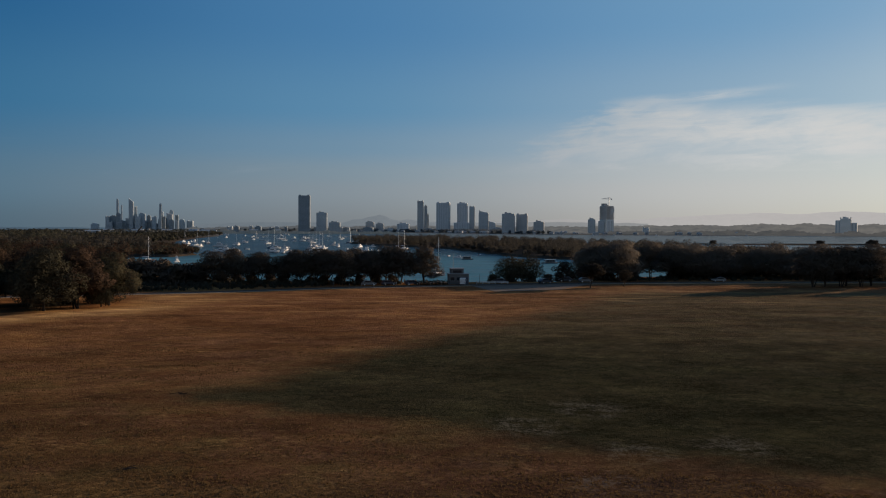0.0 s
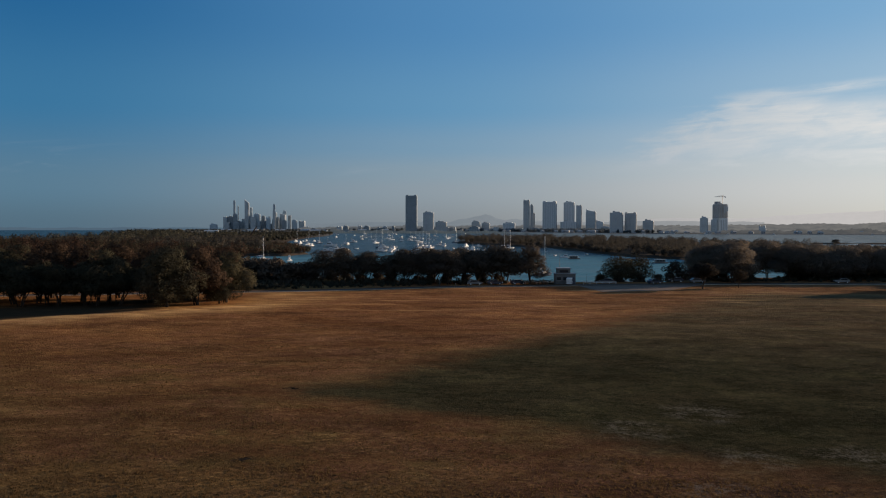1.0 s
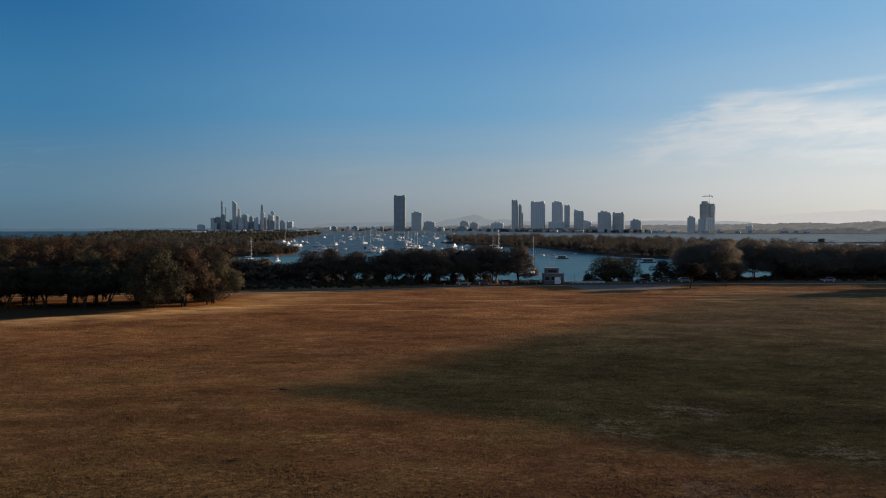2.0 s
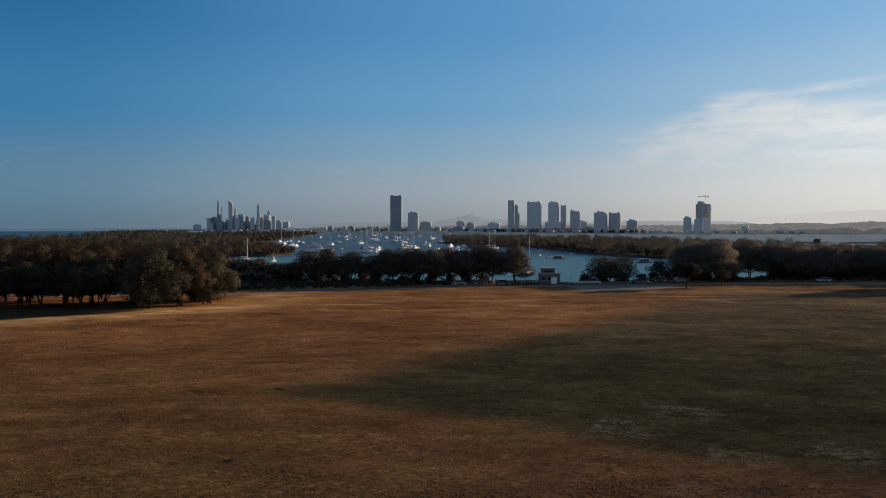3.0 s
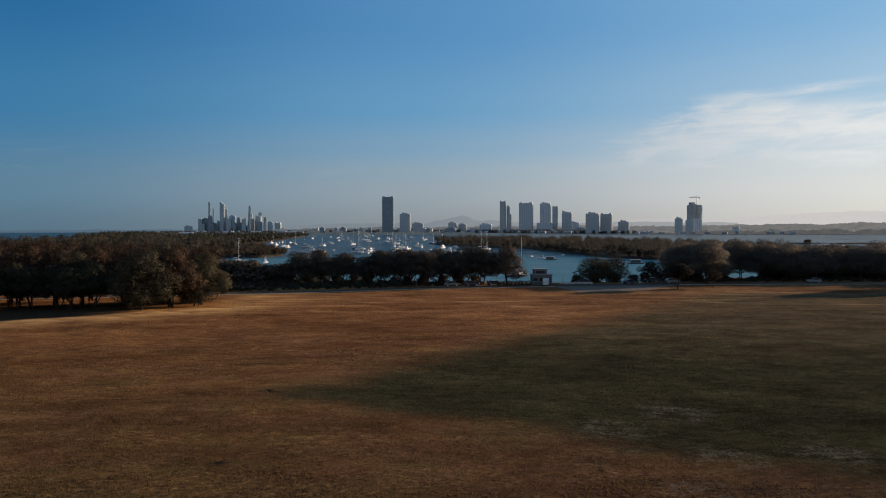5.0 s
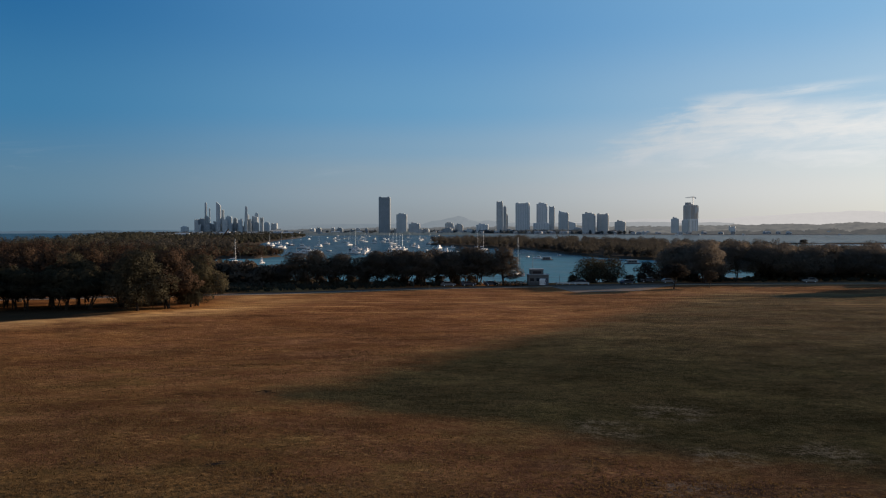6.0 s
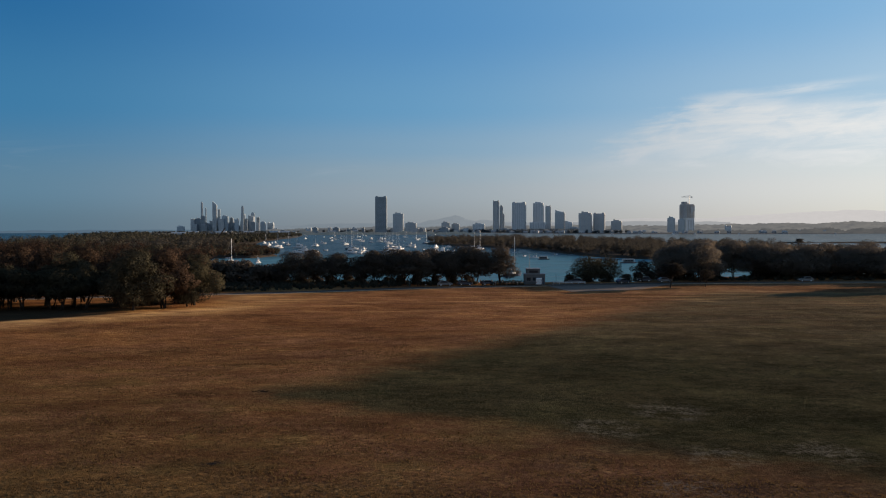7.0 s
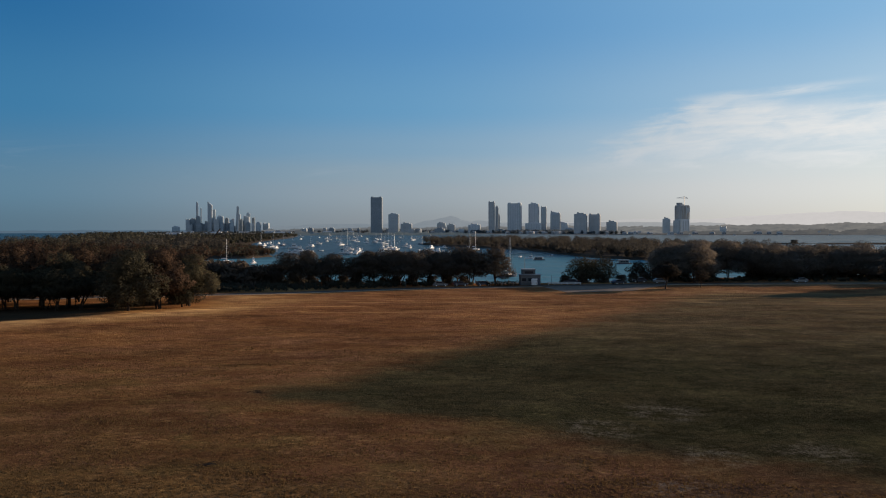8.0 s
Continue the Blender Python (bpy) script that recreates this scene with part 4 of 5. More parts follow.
def grass_tufts(name, label, seed, count):
    """Loose tufts of dead blades standing out of the mown sward nearest the viewpoint."""
    rng = np.random.default_rng(seed)
    # heaps of tufts round scattered centres, thinning with distance, none in the painted shade
    cy = 50 + 70 * rng.random(420) ** 2.0
    cx = (rng.random(420) * 2 - 1) * (0.62 * cy + 3)
    pick = rng.integers(0, 420, count)
    loose = rng.random(count) < 0.3
    py = np.where(loose, 50 + 70 * rng.random(count) ** 2.0, cy[pick] + rng.normal(size=count) * 1.1)
    px = np.where(loose, (rng.random(count) * 2 - 1) * (0.62 * py + 3), cx[pick] + rng.normal(size=count) * 2.0)
    field_shade = ((px + 21) * 0.825 - (py - 88.5) * 0.565 > 1) & ((px + 25) * 0.5 + (py - 85) * 0.866 > -1)
    keep = ~field_shade
    px, py = px[keep], py[keep]
    count = len(px)
    blades = 5
    px, py = (np.repeat(v, blades) + rng.normal(size=count * blades) * 0.045 for v in (px, py))
    n = len(px)
    root = np.stack([px, py, relief(px, py) - 0.03], 1)
    turn, tall, wide = rng.random(n) * math.pi, 0.06 + 0.11 * rng.random(n), 0.022 + 0.030 * rng.random(n)
    side = np.stack([np.cos(turn), np.sin(turn), np.zeros(n)], 1) * wide[:, None]
    tip = root + np.stack([rng.normal(size=n) * 0.05, rng.normal(size=n) * 0.05, tall], 1)
    # shading normals leaned sunward, which brightens the blades
    way = np.stack([rng.normal(size=n) * 0.20 + 0.42, rng.normal(size=n) * 0.10, np.ones(n)], 1)
    me = sprays(name, np.stack([root - side, root + side, tip], 1), M_DEAD_GRASS, way)
    return tagged(new(name, me), label, "grass", kind="stuff")


grass_tufts("grass_tufts", "dry straw-coloured grass tufts on the field", 61, 26000)
# ---- far shore, hills and towers ----
CITY_BELT = [(-560, 3760), (-300, 3720), (100, 3330), (320, 3040), (560, 2560), (700, 2800), (600, 3600), (-560, 4200)]
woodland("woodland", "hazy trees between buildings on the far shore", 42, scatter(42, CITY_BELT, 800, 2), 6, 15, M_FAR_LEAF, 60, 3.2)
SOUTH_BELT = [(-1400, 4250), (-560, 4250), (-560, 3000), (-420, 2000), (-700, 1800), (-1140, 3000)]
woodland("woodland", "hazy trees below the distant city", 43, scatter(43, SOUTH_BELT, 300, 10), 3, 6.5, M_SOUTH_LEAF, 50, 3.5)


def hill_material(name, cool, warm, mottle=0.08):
    """Far hills drowned in haze: near-black paint, and the haze put on as surface glow."""
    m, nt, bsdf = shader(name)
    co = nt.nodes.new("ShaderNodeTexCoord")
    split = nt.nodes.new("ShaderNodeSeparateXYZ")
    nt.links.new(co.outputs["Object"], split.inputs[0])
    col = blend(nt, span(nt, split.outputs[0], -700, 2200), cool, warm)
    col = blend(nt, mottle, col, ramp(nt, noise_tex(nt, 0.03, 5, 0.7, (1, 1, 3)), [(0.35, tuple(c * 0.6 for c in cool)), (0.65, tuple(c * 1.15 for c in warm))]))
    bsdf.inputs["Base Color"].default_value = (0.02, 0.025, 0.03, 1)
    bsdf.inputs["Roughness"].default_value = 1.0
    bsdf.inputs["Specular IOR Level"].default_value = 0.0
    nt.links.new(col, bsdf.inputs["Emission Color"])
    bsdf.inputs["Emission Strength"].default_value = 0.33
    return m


def ridge(name, label, dist, profile, material, seed, rough=0.5):
    """A far range: a lumpy body with a crest over bearings (tangent, height)."""
    rng = np.random.default_rng(seed)
    us = np.linspace(profile[0][0], profile[-1][0], 420)
    hs = np.interp(us, [p[0] for p in profile], [p[1] for p in profile])
    hs = hs + 1.2 * np.sin(us * 90 + seed) + 0.9 * np.sin(us * 210 + 2 * seed) + rng.normal(size=420) * rough * 0.5 + np.convolve(rng.normal(size=428), np.ones(9) / 3, 'valid') * rough
    bm = bmesh.new()
    rows = []
    for u, h in zip(us, hs):
        k = dist / math.sqrt(1 + u * u)
        rows.append([bm.verts.new((u * k * f, k * f, z)) for f, z in ((0.965, -3), (0.975, h * 0.35), (0.988, h * 0.8), (1.0, h), (1.015, h * 0.5), (1.02, -3))])
    for r, s in zip(rows, rows[1:]):
        for k in range(5):
            bm.faces.new((r[k], s[k], s[k + 1], r[k + 1]))
    return tagged(new(name, finish(bm, name, material, True)), label, "hills", kind="structure")


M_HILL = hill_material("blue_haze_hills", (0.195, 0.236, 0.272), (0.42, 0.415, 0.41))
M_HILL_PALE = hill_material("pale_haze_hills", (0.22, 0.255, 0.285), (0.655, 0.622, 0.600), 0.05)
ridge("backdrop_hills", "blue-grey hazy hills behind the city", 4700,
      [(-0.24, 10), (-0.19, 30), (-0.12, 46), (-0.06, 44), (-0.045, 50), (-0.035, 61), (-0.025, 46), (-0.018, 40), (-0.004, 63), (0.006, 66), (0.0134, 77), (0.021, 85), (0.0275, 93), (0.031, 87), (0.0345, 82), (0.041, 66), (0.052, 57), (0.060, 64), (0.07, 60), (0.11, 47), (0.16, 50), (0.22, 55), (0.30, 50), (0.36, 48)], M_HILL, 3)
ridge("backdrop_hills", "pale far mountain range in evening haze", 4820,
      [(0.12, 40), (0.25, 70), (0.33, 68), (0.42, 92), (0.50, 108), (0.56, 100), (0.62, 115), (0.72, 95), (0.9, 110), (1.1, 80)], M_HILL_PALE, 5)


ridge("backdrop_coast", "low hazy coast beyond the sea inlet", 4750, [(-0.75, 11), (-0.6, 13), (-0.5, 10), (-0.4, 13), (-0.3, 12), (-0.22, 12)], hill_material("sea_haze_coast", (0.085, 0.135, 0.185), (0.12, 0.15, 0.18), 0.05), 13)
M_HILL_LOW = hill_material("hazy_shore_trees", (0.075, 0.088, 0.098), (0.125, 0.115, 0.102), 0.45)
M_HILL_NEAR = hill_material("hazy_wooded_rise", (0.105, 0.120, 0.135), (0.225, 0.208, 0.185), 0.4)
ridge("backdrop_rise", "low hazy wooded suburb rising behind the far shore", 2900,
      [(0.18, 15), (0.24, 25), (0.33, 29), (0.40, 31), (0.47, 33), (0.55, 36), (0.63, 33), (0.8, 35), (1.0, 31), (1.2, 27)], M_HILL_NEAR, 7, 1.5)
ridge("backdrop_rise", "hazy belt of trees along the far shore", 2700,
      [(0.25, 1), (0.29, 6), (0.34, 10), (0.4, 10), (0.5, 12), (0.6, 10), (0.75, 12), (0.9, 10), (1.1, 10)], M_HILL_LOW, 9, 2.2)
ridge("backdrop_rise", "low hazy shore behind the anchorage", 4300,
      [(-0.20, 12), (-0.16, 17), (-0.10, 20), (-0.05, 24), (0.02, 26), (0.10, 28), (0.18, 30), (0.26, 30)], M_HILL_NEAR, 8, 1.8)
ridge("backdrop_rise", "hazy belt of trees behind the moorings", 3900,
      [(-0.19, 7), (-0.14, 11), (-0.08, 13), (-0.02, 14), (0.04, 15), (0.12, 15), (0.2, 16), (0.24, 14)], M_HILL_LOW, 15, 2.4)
# added strip: a dark glowing ridge in place of the hazy far waterline
ridge("backdrop_shore", "low dark glowing ridge standing for the hazy shore beyond the moorings", 2500,
      [(-0.18, -2), (-0.165, 5.5), (-0.10, 7.0), (-0.05, 6.0), (0.0, 7.0), (0.04, 4.0), (0.06, -2)], hill_material("hazy_dark_shore_strip", (0.060, 0.080, 0.092), (0.085, 0.090, 0.090), 0.45), 17, 1.2)


def make_tower(name, label, x, y, w, h, style, depth=None, fins=4, crown="plant", turn=0.0, group=""):
    """A high block: body, storey slabs, upright piers, roof plant."""
    d = depth or min(w * 0.8, 34)
    t = thing(name, label, "building", Matrix.Translation((x, y, 0)) @ Matrix.Rotation(turn, 4, "Z"), group)
    b = min(0.8, w * 0.03)
    part("wall", box(0, 0, -2, w, d, h + 2, b), M_FACADES[style], t)
    for k in range(fins):
        fx = -w / 2 + w * (k + 0.5) / fins
        part("pier", box(fx, -d / 2 - 0.6, -1, max(1.2, w * 0.045), 1.2, h - 1.5), M_PIER if style in (1, 2) else M_FACADES[style], t)
    part("pier", box(w / 2 + 0.5, 0, -1, 1.4, d * 0.3, h - 2), M_PIER, t)
    slabs = bmesh.new()
    z = 6.4
    while z < h - 4:
        box(0, 0, z, w + 0.5, d + 0.5, 0.4, 0, slabs)
        z += 6.4
    tagged(part("floor_slab", slabs, M_FACADES[style], t), kind="stuff")
    if crown == "plant":
        part("roof", box(0, 0, h, w * 0.55, d * 0.5, 3.5, 0.3), M_FACADES[style], t)
        part("roof", box(-w * 0.2, 0, h, w * 0.2, d * 0.3, 5.5, 0.3), M_CONC, t)
    elif crown == "frame":
        part("roof", box(0, 0, h, w * 0.98, d * 0.98, 1.2, 0.2), M_PIER, t)
        for s in (-1, 1):
            part("roof", box(s * w * 0.36, 0, h + 1, w * 0.2, d * 0.7, 3.0, 0.2), M_FACADES[style], t)
    elif crown == "peaks":
        part("roof", loft([[(-w * 0.46, s, h), (w * 0.30, s, h), (w * 0.30, s, h + 2.0), (-w * 0.30, s, h + 7.5), (-w * 0.36, s, h + 11.0), (-w * 0.46, s, h + 11.0)] for s in (-d * 0.4, d * 0.4)]), M_FACADES[style], t)
        part("roof", box(w * 0.36, 0, h, w * 0.12, d * 0.6, 4.0, 0.2), M_PIER, t)
    elif crown == "slope":
        hw = w / 2
        bm = loft([[(-hw, s, h), (hw, s, h), (hw, s, h + 1.0), (-hw, s, h + (w * 0.9 if h > 105 else min(9, w * 0.5)))] for s in (-d / 2, d / 2)])
        part("roof", bm, M_FACADES[style], t)
    return t


SKYLINE = [
    (-213, 3450, 49, 147, 4, 3, "frame"), (-140, 3400, 44, 77, 0, 4, "plant"), (-87, 3350, 46, 38, 2, 3, "plant"), (54, 3400, 35, 40, 2, 3, "plant"),
    (95, 3420, 33, 34, 2, 3, "plant"), (191, 3420, 51, 34, 1, 4, "plant"), (262, 3420, 26, 127, 2, 2, "frame"), (284, 3424, 12, 108, 2, 1, "plant"),
    (293, 3428, 7, 75, 2, 1, "frame"), (355, 3400, 58, 120, 1, 6, "frame"), (437, 3425, 44, 120, 1, 4, "plant"), (477, 3420, 23, 106, 0, 2, "frame"),
]
SKYLINE_2 = [
    (427, 3360, 66, 40, 1, 6, "plant"), (523, 3400, 42, 80, 0, 4, "peaks"), (556, 3380, 30, 38, 1, 3, "slope"), (608, 3300, 52, 76, 2, 3, "plant"), (668, 3320, 47, 73, 2, 3, "frame"),
    (733, 3300, 43, 44, 2, 5, "plant"), (908, 3150, 28, 54, 0, 3, "plant"), (947, 3150, 24, 48, 0, 2, "plant"), (898, 2511, 20, 20, 1, 3, "frame"),
]
for x, y, w, h, style, fins, crown in SKYLINE + SKYLINE_2:
    if x > 580 and y > 2800:
        x, y, w, h = x * 0.83, y * 0.83, w * 0.83, 17 + (h - 17) * 0.83
    make_tower("apartment_tower" if h > 60 else "apartment_building", ("tall grey " if h > 100 else "grey ") + ("dark glass" if style == 4 else "concrete") + " apartment block on the far shore",
               x, y, w * 0.95, h, style, w * 0.45, fins, crown, -math.atan2(x, y) - 0.17, "skyline across the water")

# low blocks of the waterside suburb
rng = random.Random(91)
for k in range(30):
    u = -0.17 + 0.40 * (k + rng.uniform(-0.9, 0.9)) / 30
    y = rng.uniform(3350, 3480) if u > -0.06 else rng.uniform(3720, 3800)
    w, h = rng.uniform(12, 40), 7 + 14 * rng.random() ** 2
    make_tower("apartment_building", "low pale block in the waterside suburb", u * y, y, w, h, (4, 0, 4, 2, 4)[k % 5], w * 0.5, max(2, int(w / 10)), ("plant", "frame")[k % 2],
               rng.uniform(-0.5, 0.1), "waterside suburb blocks")

# block under construction with its crane
site = thing("tower_under_construction", "unfinished concrete tower with a crane and white wrapped lower floors", "building", Matrix.Translation((807, 2624, 0)) @ Matrix.Rotation(0.38, 4, "Z"))
part("wall", box(0, 0, -2, 32, 32, 49, 0.4), M_FACADES[6], site)
part("wall", box(0, 1, 47, 31, 31, 44, 0.4), M_FACADES[5], site, "raw brown concrete upper floors")
part("core", box(-7, 5, 91, 13, 14, 8, 0.3), M_CONC, site)
part("core", box(6, 6, 91, 10, 10, 3, 0.3), M_CONC, site)
part("wrap", box(1.5, -16.6, -1, 27, 0.8, 47, 0.2), M_WHITE, site, "white wrapped lower facade")
for k in range(4):
    part("opening", box(-8 + 6.5 * k, -17.1, 4, 2.2, 0.4, 38, 0.1), M_CONC, site)
for k in range(12):
    slab = box(0, 0, 48 + 3.6 * k, 33.2 if k > 2 else 32, 33.2 if k > 2 else 32, 0.8, 0.1)
    part("floor_slab", slab, M_CONC, site)
for k in range(6):
    part("column", box(-15 + 6 * k, -16.9, 48, 1.1, 1.1, 40), M_RAIL, site)
    part("column", box(-16.9, -15 + 6 * k, 48, 1.1, 1.1, 40), M_RAIL, site)
for k in range(3):
    part("hoist_screen", box(2 + 5.5 * k, -18.4, 62 + 4 * k, 4.6, 0.5, 22 - 5 * k, 0.1), M_RAIL, site)
crane = thing("tower_crane", "slim tower crane on the unfinished block", "crane", pose(813, 2622, 91))
part("mast", tube([(0, 0, -2), (0, 0, 27)], [1.0, 1.0], 4), M_STEEL, crane)
part("jib", tube([(-25, 0, 23), (10, 0, 23)], [0.7, 0.8], 4), M_STEEL, crane)
part("stay", tube([(-20, 0, 23.4), (0, 0, 28), (9, 0, 23.4)], [0.35, 0.35, 0.35], 4), M_STEEL, crane)
part("counterweight", box(8.5, 0, 20, 2.4, 2, 3.2), M_CONC, crane)

# stepped hotel on the far western shore
hotel = make_tower("apartment_building", "stepped pale grey apartment block alone on the western shore", 1419, 2288, 28, 50, 6, 21, 4, "plant", -0.62)
part("wall", box(-20, 2, -2, 14, 21, 47, 0.8), M_FACADES[6], hotel)
part("wall", box(22, 3, -2, 17, 19, 40, 0.8), M_FACADES[6], hotel)
for k in range(3):
    part("stair_tower", box(-13.5 + 13.5 * k, -1, 50, 4, 8, 3.5 + 2 * (k == 1), 0.2), M_FACADES[6], hotel)
for x, top in ((-24, 45), (-16, 45), (18, 38), (26, 38)):
    part("pier", box(x, -8.8, -1, 2, 1.4, top), M_PIER, hotel)

# the high-rise city on the coast
CITY = [(-1322, 45, 30), (-1268, 21, 68), (-1243, 42, 71), (-1232, 13, 150), (-1218, 7, 122), (-1207, 24, 84), (-1150, 30, 136), (-1134, 15, 113), (-1173, 39, 53), (-1156, 24, 78), (-1111, 30, 68),
        (-1096, 36, 84), (-1068, 21, 74)]
CITY_2 = [(-1042, 12, 71), (-1018, 24, 95), (-999, 15, 128), (-994, 36, 68), (-963, 33, 80), (-960, 21, 101), (-938, 18, 77), (-921, 15, 47), (-896, 30, 52), (-860, 36, 46),
          (-1044, 33, 35), (-1135, 36, 38), (-825, 21, 17), (-1190, 28, 44), (-980, 30, 48), (-1015, 26, 55), (-1085, 28, 48), (-945, 26, 52), (-1255, 26, 40), (-1225, 30, 48), (-1120, 30, 56), (-1060, 28, 50), (-1030, 24, 60), (-1000, 30, 44), (-970, 24, 58), (-910, 24, 38), (-1160, 26, 46), (-1200, 26, 38)]
for k, (x, w, h) in enumerate(CITY + CITY_2):
    crown = "slope" if k in (6, 14) or k % 9 == 8 else ("frame" if k % 3 == 1 else "plant")
    make_tower("city_tower" if h > 60 else "city_block", ("slender tall" if h > 105 else "pale grey") + " high-rise in the distant coastal city", x, 4380 + 25 * (k % 5), w * (0.74 if h > 105 else 0.86), h * (1.05 if h > 105 else 1.0), (3, 0, 4, 0, 3, 4, 0)[k % 7],
               w * 0.6, max(1, int(w / 9)), crown, -math.atan2(x, 4400) - 0.08 - 0.30 * ((k * 7) % 5) / 5, "coastal city towers")


def make_house(seed):
    rng = random.Random(seed)
    w, d, h = rng.uniform(8, 15), rng.uniform(7, 10), rng.uniform(4, 7)
    house = thing("house", "pale low waterfront house", "house", group="far shore houses")
    part("wall", box(0, 0, -1, w, d, h + 1), M_HOUSE, house)
    hw, hd = w / 2 + 0.6, d / 2 + 0.6
    part("roof", loft([[(-hw * f, -hd * f, z), (hw * f, -hd * f, z), (hw * f, hd * f, z), (-hw * f, hd * f, z)] for f, z in ((1.0, h), (1.0, h + 0.4), (0.45, h + 3.0))]), M_TILE, house)
    for k in (-1, 1):
        win = part("window", box(k * w * 0.25, -d / 2 - 0.05, h * 0.3, w * 0.22, 0.2, h * 0.35), M_GLASS, house)
    return house


HOUSES = [make_house(k) for k in range(4)]
rng = random.Random(77)
first = [(700, 2380), (850, 2370), (1000, 2345), (420, 2700)]
for hs, (x, y) in zip(HOUSES, first):
    hs.matrix_basis = pose(x, y, 0, 0, 0, rng.uniform(-25, 25))
BANK = [(-540, 3900), (-300, 3720), (80, 3322), (300, 3022), (450, 2625), (700, 2385), (1250, 2318), (2000, 1840)]
for k in range(80):
    t = rng.uniform(0, len(BANK) - 1.001)
    (ax, ay), (bx, by) = BANK[int(t)], BANK[int(t) + 1]
    f = t - int(t)
    copy_thing(HOUSES[k % 4], pose(ax + (bx - ax) * f + rng.uniform(-20, 30), ay + (by - ay) * f + rng.uniform(12, 70) + 150 * rng.random() ** 2, 0, 0, 0, rng.uniform(-30, 30)))
for k in range(60):
    t = rng.uniform(0, 3.0) ** 0.85
    (ax, ay), (bx, by) = BANK[int(t)], BANK[int(t) + 1]
    f = t - int(t)
    copy_thing(HOUSES[k % 4], pose(ax + (bx - ax) * f + rng.uniform(-10, 20), ay + (by - ay) * f + rng.uniform(10, 60) + 220 * rng.random() ** 2, 0, 0, 0, rng.uniform(-30, 30)))
for k in range(12):
    copy_thing(HOUSES[k % 4], pose(rng.uniform(-1000, -500), rng.uniform(2600, 3700), 0, 0, 0, rng.uniform(-30, 30)))


def make_shed(label, length, depth, h):
    """A long low waterfront shed: wall, pitched roof, roller doors."""
    shed = thing("marina_shed", label, "shed", group="far waterfront sheds")
    part("wall", box(0, 0, -1, length, depth, h + 1, 0.1), M_HOUSE, shed)
    part("roof", loft([[(s * (length / 2 + 0.6), y, z) for y, z in ((-depth / 2 - 0.6, h), (depth / 2 + 0.6, h), (0, h + depth * 0.16))] for s in (-1, 1)]), M_PIER, shed)
    for k in range(4):
        part("door", box(-length * 0.36 + k * length * 0.24, -depth / 2 - 0.06, 0.1, length * 0.14, 0.2, h * 0.7), M_CONC, shed)
    return shed


SHED = make_shed("long white waterfront shed with a low pitched roof", 34, 16, 6)
SHED.matrix_basis = pose(-655, 2150, 0, 0, 0, 12)
for x, y, a in ((-700, 2750, 5), (-640, 2900, 14), (-760, 3000, -6), (-480, 2700, 10), (-560, 2950, -12), (-400, 3300, 8), (-330, 3500, 4), (-860, 3000, 10), (-120, 3500, -8)):
    copy_thing(SHED, pose(x, y, 0, 0, 0, a))

# ---- boats ----


def hull_mesh(length, beam, free, name, material):
    """A boat hull: bow at +x, raked stem, flat transom."""
    secs = []
    for k in range(9):
        t = k / 8
        x = -length / 2 + length * t
        half = beam / 2 * (0.82 + 0.18 * math.sin(min(t, 0.5) * math.pi)) * (1 - max(0, (t - 0.45) / 0.55) ** 2.2) + 0.03
        deck = free * (1 + 0.35 * max(0, t - 0.3))
        keel = -0.45 * (1 - max(0, (t - 0.6) / 0.4) ** 2) - 0.02
        xs = x + (0.06 * length * t)
        secs.append([(x, -half * 0.55, keel + 0.12), (x, 0, keel), (x, half * 0.55, keel + 0.12), (xs, half * 0.95, deck * 0.45), (xs, half, deck), (xs, half * 0.9, deck - 0.08), (xs, -half * 0.9, deck - 0.08), (xs, -half, deck), (xs, -half * 0.95, deck * 0.45)])
    return finish(loft(secs), name, material, False)


